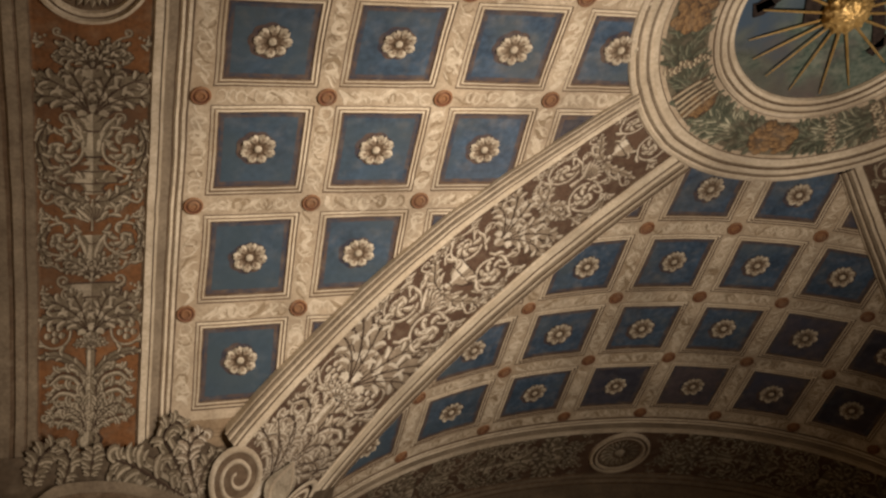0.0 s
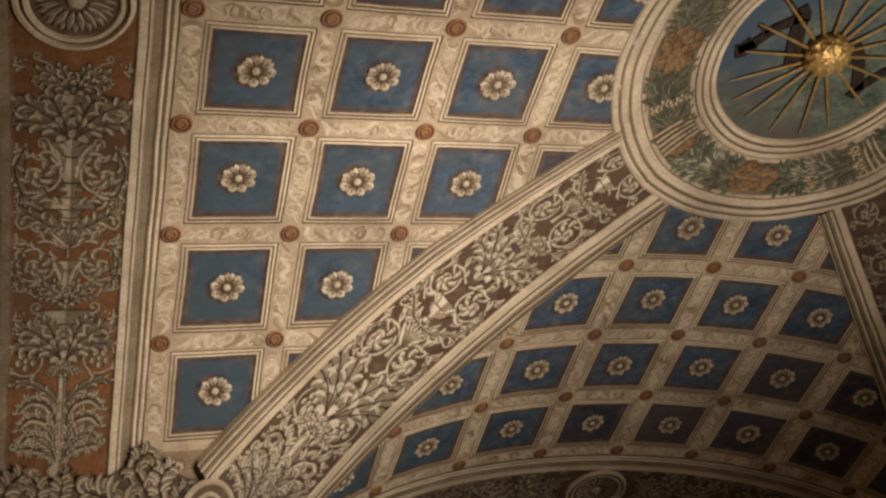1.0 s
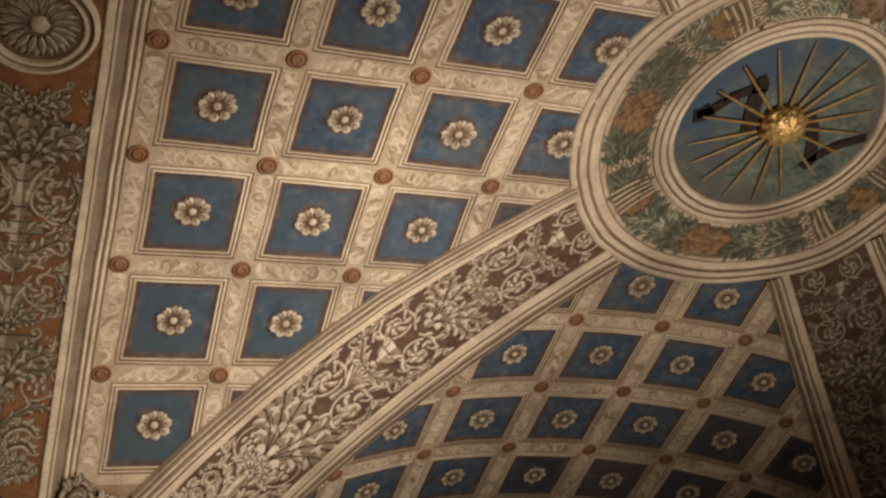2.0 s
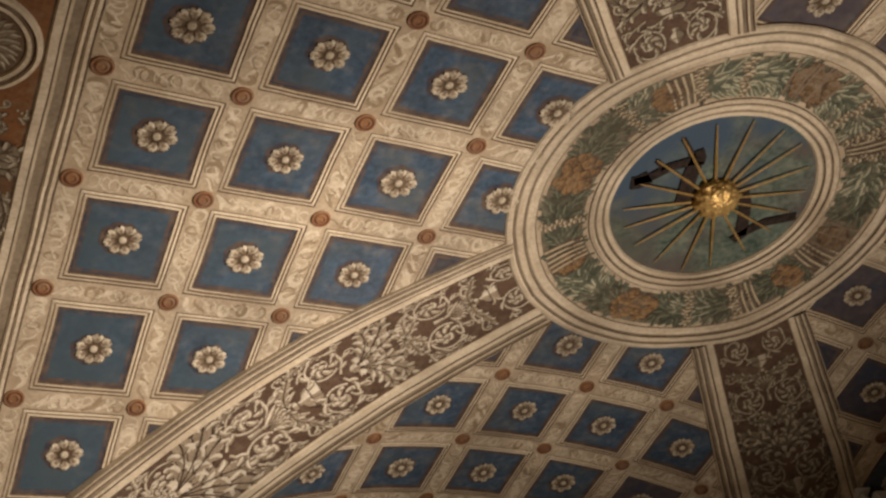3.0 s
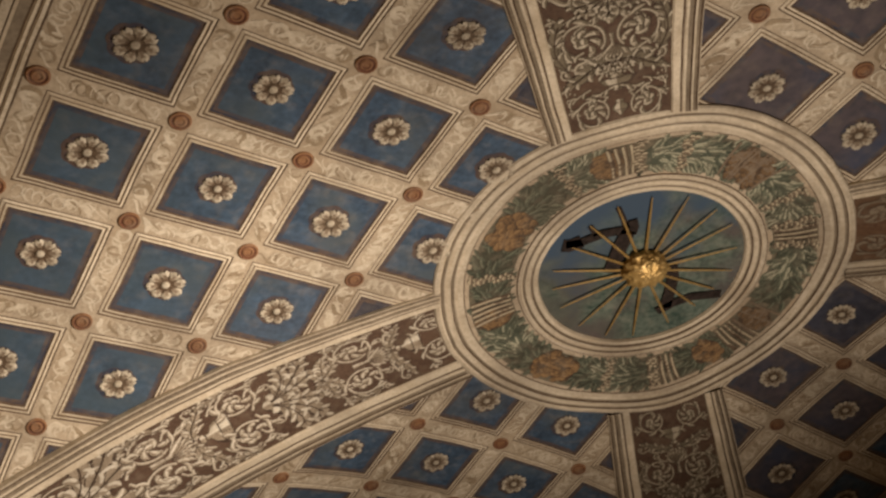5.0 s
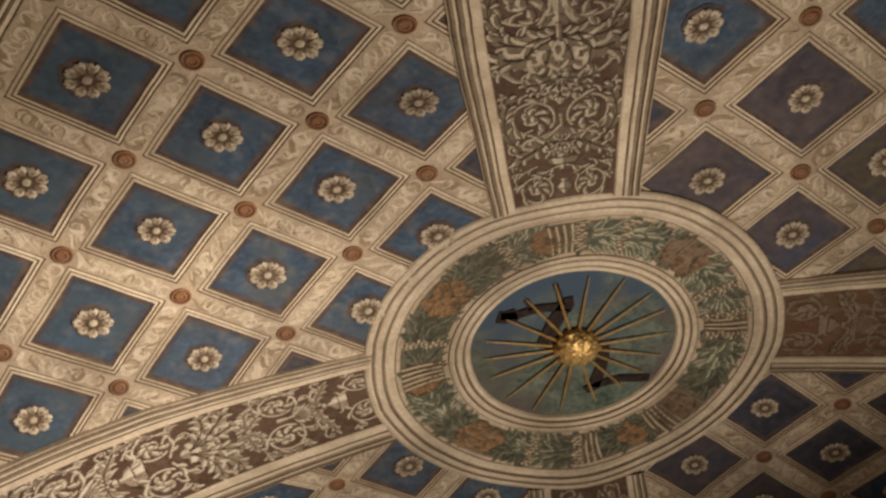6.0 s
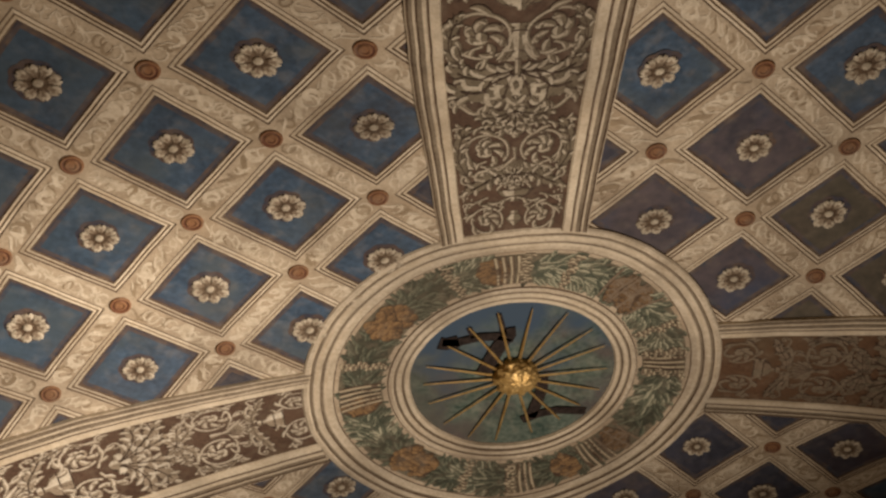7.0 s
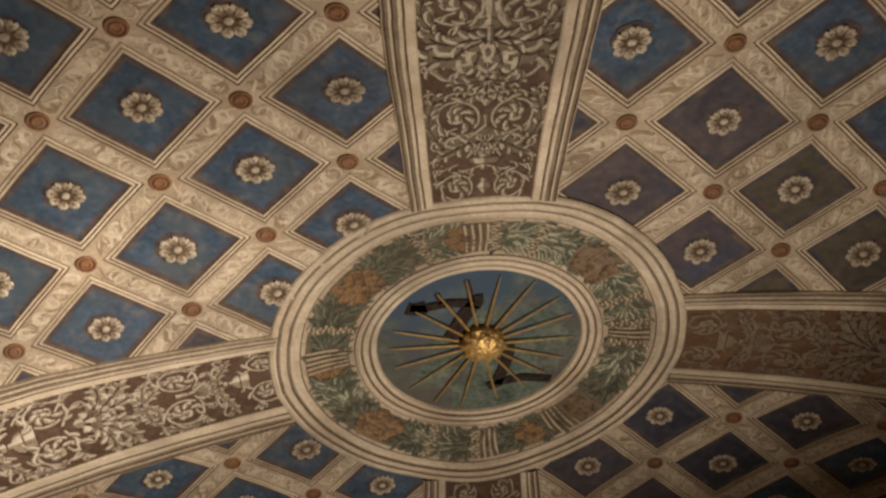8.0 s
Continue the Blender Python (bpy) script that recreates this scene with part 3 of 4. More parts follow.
def brush(rng, u0, u1, half):
    """Thin pale loops and slanting flames along a band from u0 to u1 (along, across)."""
    out, u, slant = [], u0, rng.choice((-1, 1))
    while u < u1:
        size, hand, kind, pts = rng.uniform(0.016, 0.034), rng.choice((-1, 1)), rng.random(), []
        turn, reach, lean = rng.uniform(0, 6.3), rng.uniform(0.6, 1.0), rng.uniform(-0.006, 0.006)
        n = 13
        for t in steps(0, 1, n):
            if kind < 0.42:       # an open loop
                a = turn + hand * t * 5.4
                pts.append((u + size * (1 - 0.35 * t) * math.cos(a) * 0.75, lean + (1 - 0.35 * t) * 0.80 * half * math.sin(a)))
            elif kind < 0.86:     # a flame across the band
                pts.append((u + slant * size * 1.5 * (t - 0.5) + 0.007 * math.sin(6.0 * t + turn), half * 0.92 * (2 * t - 1) * reach))
            else:                 # a wavering line along it
                pts.append((u + size * 2.4 * (t - 0.5), lean * 2 + hand * half * 0.45 * math.sin(5 * t + turn)))
        thick = rng.uniform(0.0016, 0.0034) if rng.random() < 0.75 else rng.uniform(0.004, 0.008)
        out.append((pts, [thick * (0.30 + math.sin(math.pi * t) ** 0.7) for t in steps(0, 1, n)], 5 if rng.random() < 0.82 else 6))
        u += rng.uniform(0.009, 0.022)
    return out


def build_web(side, rng):
    b = bmesh.new()
    n = len(INSET)
    for c in range(4):
        for r in range(10):
            s1, s0, q0, q1 = COLS[c], COLS[c + 1], ROWS[r], ROWS[r + 1]
            if min(abs(q0), abs(q1)) > s1 + 0.05:
                continue
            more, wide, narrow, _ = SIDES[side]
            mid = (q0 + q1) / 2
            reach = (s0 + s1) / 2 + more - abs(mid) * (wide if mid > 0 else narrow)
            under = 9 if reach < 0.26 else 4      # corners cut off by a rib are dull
            grid = []
            wob = [rng.uniform(-0.006, 0.006) for _ in range(4)]
            for i, a in enumerate(INSET):
                for j, d in enumerate(INSET):
                    k = min(a, 1 - a, d, 1 - d)
                    inner = min(1, k / 0.1)
                    aa = a + inner * (wob[0] + wob[1] * (d - 0.5))
                    dd = d + inner * (wob[2] + wob[3] * (a - 0.5))
                    grid.append(b.verts.new((s0 + (s1 - s0) * aa, q0 + (q1 - q0) * dd, step_height(k))))
            for i in range(n - 1):
                for j in range(n - 1):
                    f = b.faces.new((grid[i * n + j], grid[(i + 1) * n + j], grid[(i + 1) * n + j + 1], grid[i * n + j + 1]))
                    am, dm = (INSET[i] + INSET[i + 1]) / 2, (INSET[j] + INSET[j + 1]) / 2
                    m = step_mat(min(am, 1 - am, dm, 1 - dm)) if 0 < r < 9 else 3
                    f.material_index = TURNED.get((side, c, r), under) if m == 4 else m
    # the plain margin beside the arch
    for i in range(60):
        q0, q1 = -2.05 + 4.1 * i / 60, -2.05 + 4.1 * (i + 1) / 60
        f = b.faces.new([b.verts.new(p) for p in ((2.056, q0, 0), (2.11, q0, 0), (2.11, q1, 0), (2.056, q1, 0))])
        f.material_index = 0

    def strokes(points):
        for pts, ws, m in points:
            row = []
            for i, (x, y) in enumerate(pts):
                x0, y0 = pts[max(i - 1, 0)]
                x1, y1 = pts[min(i + 1, len(pts) - 1)]
                d = math.hypot(x1 - x0, y1 - y0) or 1
                nx, ny = -(y1 - y0) / d * ws[i], (x1 - x0) / d * ws[i]
                row.append((b.verts.new((x + nx, y + ny, 0.0012)), b.verts.new((x - nx, y - ny, 0.0012))))
            for (p, q), (p2, q2) in zip(row, row[1:]):
                b.faces.new((p, q, q2, p2)).material_index = m

    for c in range(5):
        for q0, q1 in zip(ROWS, ROWS[1:]):
            if min(abs(q0), abs(q1)) < min(COLS[c], 1.45):
                strokes([([(COLS[c] + y, x) for x, y in pts], ws, m) for pts, ws, m in brush(rng, q0 + 0.055, q1 - 0.05, 0.030)])
    for q in ROWS:
        for s1, s0 in zip(COLS, COLS[1:]):
            if abs(q) < min(s1, 1.45):
                strokes([([(x, q + y) for x, y in pts], ws, m) for pts, ws, m in brush(rng, s0 + 0.055, s1 - 0.05, 0.030)])
    more, wide, narrow, _ = SIDES[side]
    for sign, k in ((1, wide), (-1, narrow)):
        no = Vector((-1, sign * k, 0))
        bmesh.ops.bisect_plane(b, geom=b.verts[:] + b.edges[:] + b.faces[:], plane_co=((0.225 if side == "east" else 0.14) - more, 0, 0), plane_no=no, clear_outer=True)
    for v in b.verts:
        v.co = on_web(side, *v.co)
    hidden = [v for v in b.verts if math.hypot(v.co.x / U + 0.04, v.co.y / U + 0.008) < 0.665]
    bmesh.ops.delete(b, geom=hidden, context="VERTS")
    return b


rng = random.Random(5)
whole = bpy.data.meshes.new("ceiling")
joined = bmesh.new()
for side in SIDES:
    part_mesh = bpy.data.meshes.new("web")
    web = build_web(side, rng)
    web.to_mesh(part_mesh), web.free()
    joined.from_mesh(part_mesh)
    bpy.data.meshes.remove(part_mesh)
bmesh.ops.recalc_face_normals(joined, faces=joined.faces[:])
joined.to_mesh(whole), joined.free()
for m in MATS:
    whole.materials.append(m)
tagged(new("ceiling", whole), "groin-vaulted ceiling frescoed with cream-framed blue square coffers", "ceiling", kind="structure")
# unseen masonry slab added above, to keep outside light away
slab("roof", -FAR - 0.5, FAR + 0.5, -FAR - 0.5, FAR + 0.5, CROWN + 0.45, CROWN + 0.65, PLASTER, "unseen masonry slab over the vault that keeps outside light off", "roof")

# ---- broad arches round the bay ----
# Outside 2.5 DULL replaces pale STONE: shade on the outer mouldings, put into colour.
ARCH = [(2.088, -0.02, 2), (2.088, 0.004, 2), (2.094, 0.004, 0), (2.104, 0.007, 0), (2.109, 0.003, 2), (2.114, 0.004, 1), (2.122, 0.007, 1), (2.127, 0.003, 2), (2.132, 0.002, 4), (2.150, 0.006, 4), (2.158, 0.008, 1), (2.166, 0.007, 2), (2.170, 0.005, 0), (2.192, 0.007, 0), (2.196, 0.002, 2), (2.202, 0.0, 3),
        (2.498, 0.0, 3), (2.504, 0.002, 2), (2.510, 0.007, 4), (2.536, 0.006, 4), (2.540, 0.003, 2), (2.546, 0.008, 4), (2.572, 0.010, 4), (2.578, 0.004, 2), (2.590, 0.006, 4), (2.64, 0.0, 4), (2.96, 0.0, 4)]
BAND_PLAN = [("tendrils", 0.36, 0.9), ("tendrils", 0.50, 0.9), ("tendrils", 0.66, 0.9), ("tendrils", 0.80, 0.9), ("tendrils", 0.96, 0.9), ("tendrils", 1.10, 0.9), ("sprigs", 0.50, 0.9), ("sprigs", 0.82, 0.8), ("sprigs", 0.22, 0.8), ("cup", 0.27, 1.0), ("calyx", 0.29, 0.62), ("calyx", 0.445, 1.05), ("cup", 0.43, -0.95), ("tulip", 0.46, 1.0), ("rings", 0.565, 1.05, 0.60), ("outer_leaves", 0.56, 1.0), ("bowl", 0.62, 0.72),
             ("arms", 0.735, 0.95), ("fan", 0.775, 0.72), ("sprigs", 0.70, 0.8), ("rings", 0.872, 0.92, 0.60), ("outer_leaves", 0.88, 0.7), ("tulip", 0.86, 0.70), ("calyx", 1.005, 0.55), ("cup", 1.16, -0.95), ("calyx", 1.188, 0.95),
             ("flower_rings", 1.187, 0.80, 0.72), ("knop", 1.19, 0.45), ("skirt", 1.235, 0.5), ("branch", 1.275, 0.9), ("stalk", 1.22, 1.0), ("plumes", 1.325, 0.95), ("foot", 1.495, 0.95), ("sprigs", 1.06, 0.8)]


def arch_medallion(side, parent):
    def place(r, a, h):
        return on_web(side, 2.352 + r * math.cos(a), r * math.sin(a), h)
    ring = [(0.150, 0.0, 1), (0.146, 0.012, 1), (0.136, 0.014, 1), (0.132, 0.006, 0), (0.126, 0.006, 0), (0.122, 0.013, 1), (0.112, 0.012, 1), (0.108, 0.004, 0), (0.101, 0.004, 0), (0.0, 0.003, 2)]
    v, f, ix = sweep(lambda a, r, h: place(r, a, h), [2 * math.pi * i / 48 for i in range(48)], ring, True)
    piece("roundel", v, f, [LINE, STONE, GREY], parent, "pale painted roundel with concentric mouldings", ix)
    for i in range(32):
        vv, ff = leaf(0.036, 0, 0, 0.058, 0.0125, 0, 1, 0.006) if i % 2 else leaf(0.060, 0, 0, 0.040, 0.010, 0, 1, 0.003)
        t = 2 * math.pi * i / 32
        piece("petal", [place(math.hypot(x, y), math.atan2(y, x) + t, h + 0.004) for x, y, h in vv], ff, GREYS, parent, index=[k % 3 for k in range(len(ff))], smooth=True)
    vv, ff = flower(0, 0, 0.030, 1, 0.014)
    piece("flower", [place(math.hypot(x, y), math.atan2(y, x), h + 0.003) for x, y, h in vv], ff, [GREY], parent, smooth=True)


for side in SIDES:
    v, f, ix = sweep(lambda q, s, h: on_web(side, s, q, h), steps(-2.16, 2.16, 96), ARCH)
    ground = {"west": RUST, "north": UMBER, "east": UMBER, "south": UMBER}[side]
    arch = piece("arch_" + side, v, f, [STONE, FILLET, LINE, ground, DULL], None, "", ix)
    tagged(arch, "broad transverse arch painted with pale candelabra between mouldings", "arch", kind="structure")
    arch_medallion(side, arch)
    for hand in (1, -1):
        lay(BAND_PLAN, 0.150, lambda u: 0.150, lambda u, vv, h: on_web(side, 2.350 + vv, hand * u, h), arch, GREYS)

# ---- diagonal ribs ----
EDGE_LINES = [(1.0, -0.03, 0), (1.0, 0.0, 0), (0.985, 0.003, 2), (0.972, 0.0, 2), (0.962, 0.002, 4), (0.930, 0.004, 1), (0.905, 0.006, 2), (0.893, 0.002, 2), (0.883, 0.004, 4), (0.840, 0.006, 1), (0.812, 0.007, 0), (0.800, 0.004, 2), (0.785, 0.003, 2), (0.775, 0.004, 1), (0.690, 0.006, 1), (0.674, 0.0, 2), (0.66, -0.003, 3)]
RIB = [(-v, h, m) for v, h, m in EDGE_LINES] + [(v / 9 * 0.66, -0.003, 3) for v in range(-8, 9)]
RIB += [(v, h, EDGE_LINES[max(0, i - 1)][2]) for i, (v, h, m) in reversed(list(enumerate(EDGE_LINES)))]
# runs of motifs outwards from the centrepiece
RIB_PLAN = [("rings", 0.055, 0.95), ("sprigs", 0.10, 0.8), ("cup", 0.195, -0.62), ("arms", 0.205, 0.75), ("fan", 0.262, 0.75), ("stalk", 0.25, 0.7), ("rings", 0.340, 1.0), ("outer_leaves", 0.35, 0.7), ("star", 0.470, 0.85), ("sprigs", 0.43, 0.8), ("calyx", 0.650, 1.05), ("tendrils", 0.425, 0.9), ("tendrils", 0.70, 0.9), ("tendrils", 0.285, 0.8), ("tendrils", 0.83, 0.9), ("tendrils", 0.99, 0.85), ("tendrils", 1.14, 1.0), ("tendrils", 1.44, 0.9), ("sprigs", 0.56, 0.8), ("sprigs", 0.87, 0.8), ("sprigs", 1.22, 0.9),
            ("rings", 0.757, 0.92), ("outer_leaves", 0.80, 0.6), ("cup", 0.905, -0.62), ("arms", 0.915, 0.75), ("fan", 0.968, 0.75), ("stalk", 0.95, 0.7), ("rings", 1.052, 0.95), ("sprigs", 1.13, 0.8), ("outer_leaves", 1.07, 0.6), ("calyx", 1.352, 1.18), ("flower_rings", 1.362, 0.72, 0.56),
            ("skirt", 1.42, 0.6), ("stalk", 1.38, 1.4), ("sprigs", 1.45, 0.8), ("plumes", 1.50, 0.95), ("foot", 1.72, 1.1)]
CUP_PLAN = [("tendrils", 0.18, 0.85), ("tendrils", 0.335, 0.9), ("tendrils", 0.475, 0.9), ("tendrils", 0.60, 1.0), ("tendrils", 0.765, 0.9), ("sprigs", 0.225, 0.8), ("sprigs", 0.62, 0.9), ("rings", 0.100, 0.95, 0.54), ("knop", 0.07, 0.45), ("sprigs", 0.13, 0.7), ("bowl", 0.235, -0.42), ("bowl", 0.18, 0.55), ("arms", 0.290, 1.10), ("skirt", 0.30, 0.75), ("fan", 0.335, 0.62), ("stalk", 0.33, 0.5), ("rings", 0.398, 1.02, 0.47), ("outer_leaves", 0.385, 1.05), ("knop", 0.445, 0.52), ("skirt", 0.550, 1.0),
            ("tulip", 0.535, 0.62), ("sprigs", 0.50, 0.7), ("canopy", 0.695, 1.20), ("stalk", 0.68, 0.6), ("tulip", 0.735, 0.7), ("rings", 0.822, 1.05, 0.52), ("outer_leaves", 0.80, 0.8), ("bowl", 0.905, 0.55), ("arms", 1.01, 0.95), ("fan", 1.07, 0.7), ("rings", 1.14, 0.9), ("sprigs", 1.10, 0.8), ("knop", 1.19, 0.5), ("skirt", 1.28, 0.9), ("canopy", 1.42, 1.05), ("plumes", 1.52, 0.9)]


def rib_start(corner, v):
    """Where a rib dives under the rim of the centrepiece."""
    sx, sy = RIBS[corner][:2]
    r = 0.722 + (-0.04 * sx - 0.008 * sy) * 0.7071 - 0.012
    return math.sqrt(max(0.05, r * r - (0.235 * v) ** 2) / 2)


for corner in RIBS:
    v, f, ix = sweep(lambda g, vv, h: on_rib(corner, max(g, rib_start(corner, vv)), vv, h), steps(0.475, 1.71 if corner == "north_west" else 2.05, 72), RIB)
    rib = piece("rib_" + corner, v, f, [STONE, FILLET, LINE, DARK_RUST if corner == "south_east" else UMBER, DULL], None, "", ix)
    tagged(rib, "diagonal vault rib with pale scrollwork on umber between mouldings", "rib", kind="structure")
    bias = 0.20 if corner == "north_west" else 0.0
    lay(CUP_PLAN if corner == "south_west" else RIB_PLAN, 0.18, lambda u: 0.62 * rib_half(0.5 + u / 1.44), lambda u, vv, h: on_rib(corner, 0.50 + u / 1.44, 0.64 * (vv / 0.18 + bias * max(0, 1 - (vv / 0.18) ** 2)), h - 0.003), rib, {"north_east": GREYS, "south_east": LOW_TONES, "south_west": MUTED}.get(corner, PALES))

# ---- the round centrepiece ----
centre = tagged(new("ceiling_medallion"), "round painted ceiling medallion with garland and gilded sun", "medallion")
centre.location = on_ring(0, 0)
RING = [(0.722, -0.05, 1), (0.722, 0.0, 1), (0.716, 0.006, 1), (0.704, 0.008, 2), (0.698, 0.006, 0), (0.694, 0.004, 3), (0.686, 0.005, 2), (0.672, 0.008, 1), (0.664, 0.008, 0), (0.660, 0.003, 3), (0.652, 0.004, 2), (0.640, 0.005, 1), (0.622, 0.003, 0), (0.618, 0.001, 0)]
INNER = [(0.440, -0.01, 0), (0.440, 0.003, 0), (0.436, 0.005, 1), (0.424, 0.008, 2), (0.419, 0.005, 0), (0.415, 0.003, 3), (0.409, 0.005, 2), (0.396, 0.009, 1), (0.391, 0.007, 0), (0.387, 0.003, 3), (0.381, 0.005, 2), (0.367, 0.007, 1), (0.362, -0.002, 0), (0.360, -0.01, 0)]
TURN = [2 * math.pi * i / 96 for i in range(96)]


def ring_part(name, section, mats, label):
    v, f, ix = sweep(lambda a, r, h: on_ring(a, r, h), TURN, section, True)
    ob = piece(name, v, f, mats, None, label, ix)
    ob.parent = centre
    ob.matrix_parent_inverse = Matrix.Translation(-centre.location)
    return ob


ring_part("outer_moulding", RING, [LINE, STONE, FILLET, DULL], "cream moulded outer ring")
ring_part("inner_moulding", INNER, [LINE, STONE, FILLET, DULL], "cream moulded inner ring")
frieze = ring_part("frieze", [(0.622, 0.001, 1), (0.604, 0.001, 0), (0.53, 0.001, 0), (0.458, 0.001, 1), (0.436, 0.001, 1)], [FRIEZE, CREAM], "muted tan frieze with painted garland")
ring_part("disc", [(0.364, -0.004, 0), (0.27, 0.014, 0), (0.18, 0.033, 0), (0.09, 0.053, 0), (0.0, 0.072, 0)], [DISC], "mottled green and blue painted disc")
# the garland, by degrees: leaves, dark leaves, fruit, chains of pale flowers, bars of a pale binding, a fruit basket
GARLAND = {"pale_foliage": (241, 254, 283, 299, 330, 117, 64, 212), "foliage": (195, 342, 16, 33, 54, 72, 105, 124, 146, 163, 188, 208, 290, 322, 262), "fruit": (180, 173, 219, 24, 86, 94, 132), "flower_chain": (205, 230, 246, 294, 307, 318, 153, 66, 47),
           "binding": (225, 312, 43, 137, 10), "basket": (268, 0, 275)}
for kind in ("foliage", "pale_foliage", "basket", "fruit", "binding", "flower_chain"):
    for degrees in GARLAND[kind]:
        a0, strokes = radians(degrees), []
        if "foliage" in kind:
            for i in range(46):
                y = rng.uniform(0.468, 0.592)
                edge = (y - 0.53) / 0.07
                strokes.append(comma(rng.uniform(-0.075, 0.075), y, edge * 1.45 + rng.uniform(-0.5, 0.5), rng.uniform(0.030, 0.056), rng.uniform(0.0045, 0.0085), rng.uniform(-0.7, 0.7), 5))
            strokes = [([(x, 0.53) for x in steps(-0.080, 0.085, 12)], [0.062 * math.sqrt(max(0.12, 1 - (x / 6.8) ** 2)) + rng.uniform(-0.010, 0.008) for x in range(-6, 7)], "dark")] + strokes
            tones = [LEAF_BRIGHT, LEAF_PALE, LEAF_DARK] if kind == "pale_foliage" else [LEAF_PALE, LEAF_DARK, LEAF_SHADE]
        elif kind in ("fruit", "basket"):
            strokes.append(([(x, 0.53) for x in steps(-0.052, 0.052, 12)], [0.060 * math.sqrt(max(0.10, 1 - (x / 6.5) ** 2)) + rng.uniform(-0.012, 0.010) for x in range(-6, 7)], "dark"))
            strokes += [ball(0.046 * math.cos(q) * math.sqrt(rng.random()), 0.53 + 0.064 * math.sin(q) * math.sqrt(rng.random()), rng.uniform(0.009, 0.018)) for q in steps(0, 6.1, 38)]
            if kind == "basket":
                strokes += [line([(x + rng.uniform(-0.01, 0.01), 0.462), (x, 0.53), (x + rng.uniform(-0.01, 0.01), 0.604)], 0.0042, 8, 0, "light") for x in (-0.058, -0.01, 0.05)]
            tones = [TAN_TONE if kind == "basket" else OCHRE, FRUIT, FRUIT_SHADE]
        elif kind == "binding":
            strokes += [line([(x, 0.462), (x + 0.004, 0.53), (x, 0.600)], 0.0065, 8, 0) for x in steps(-0.045, 0.045, 4)]
            tones = [BUFF, TAN_TONE, FRUIT_SHADE]
        else:
            for i in range(9):
                y = 0.462 + 0.0165 * i
                x = 0.008 * math.sin(i * 1.7)
                strokes += [ball(x + 0.010 * math.cos(q), y + 0.008 * math.sin(q), rng.uniform(0.006, 0.010)) for q in (0.4, 2.4, 4.5)]
            tones = [BUFF, TAN_TONE, LEAF_SHADE]
        for group in [[bar] for bar in strokes] if kind == "binding" else [strokes]:
            verts, faces, index = coats(group, lambda x, y, h: on_ring(a0 + x / 0.53, min(0.616, max(0.444, y)), h), {"foliage": 0.0014, "pale_foliage": 0.0015, "basket": 0.0030, "fruit": 0.0030, "binding": 0.0042, "flower_chain": 0.0044}[kind], 0.00003)
            piece(kind, verts, faces, tones, frieze, index=index)

# gilded sun
SUN = metres(-0.004, 0.005, 0.078)


def sun_piece(name, verts, faces, mats, label="", smooth=False):
    ob = piece(name, verts, faces, mats, None, label, smooth=smooth)
    ob.parent = centre
    ob.matrix_parent_inverse = Matrix.Translation(-centre.location)
    return ob


for degrees, reach in ((154, 0.324), (138, 0.324), (120, 0.322), (97, 0.333), (76, 0.343), (58, 0.339), (34, 0.312), (12, 0.300), (-7, 0.300), (-25, 0.325), (-45, 0.329), (-65, 0.338), (-82, 0.339), (-103, 0.346), (-124, 0.336), (-144, 0.33), (-164, 0.313), (176, 0.30)):
    a = radians(degrees)
    d, n = Vector((math.cos(a), math.sin(a), 0)), Vector((-math.sin(a), math.cos(a), 0))
    lift = rng.uniform(0.0, 0.006)
    rows = []
    for r, w in ((0.03, 0.0056), (0.16, 0.0046), (0.28, 0.0034), (reach, 0.0018)):
        base = SUN + d * r * U + Vector((0, 0, (0.0095 - lift * 0.6) * U))
        rows.append([base + n * w * U, base - Vector((0, 0, w * U * 0.9)), base - n * w * U, base + Vector((0, 0, w * U * 0.6))])
    verts = [p for row in rows for p in row]
    faces = [(4 * i + j, 4 * i + (j + 1) % 4, 4 * i + 4 + (j + 1) % 4, 4 * i + 4 + j) for i in range(3) for j in range(4)] + [(0, 1, 2, 3), (15, 14, 13, 12)]
    sun_piece("ray", verts, faces, [GOLD], "slender gilded wooden ray")
ball = bmesh.new()
bmesh.ops.create_icosphere(ball, subdivisions=5, radius=0.081 * U)
for v in ball.verts:
    p = v.co.normalized()
    swirl = noise.noise(p * 3.6) * 0.12 + abs(noise.noise(p * 7.5)) * 0.2 + 0.05 * math.sin(9 * math.atan2(p.y, p.x) + 6 * p.z)
    v.co = SUN + Vector((-0.010 * U, -0.014 * U, 0)) + Vector((v.co.x, v.co.y, v.co.z * 0.62)) * (0.9 + swirl)
me = bpy.data.meshes.new("boss")
ball.to_mesh(me), ball.free()
me.materials.append(GOLD)
me.polygons.foreach_set("use_smooth", [True] * len(me.polygons))
boss = new("boss", me)
boss.parent = centre
boss.matrix_parent_inverse = Matrix.Translation(-centre.location)
tagged(boss, "carved gilded boss at the sun's heart")


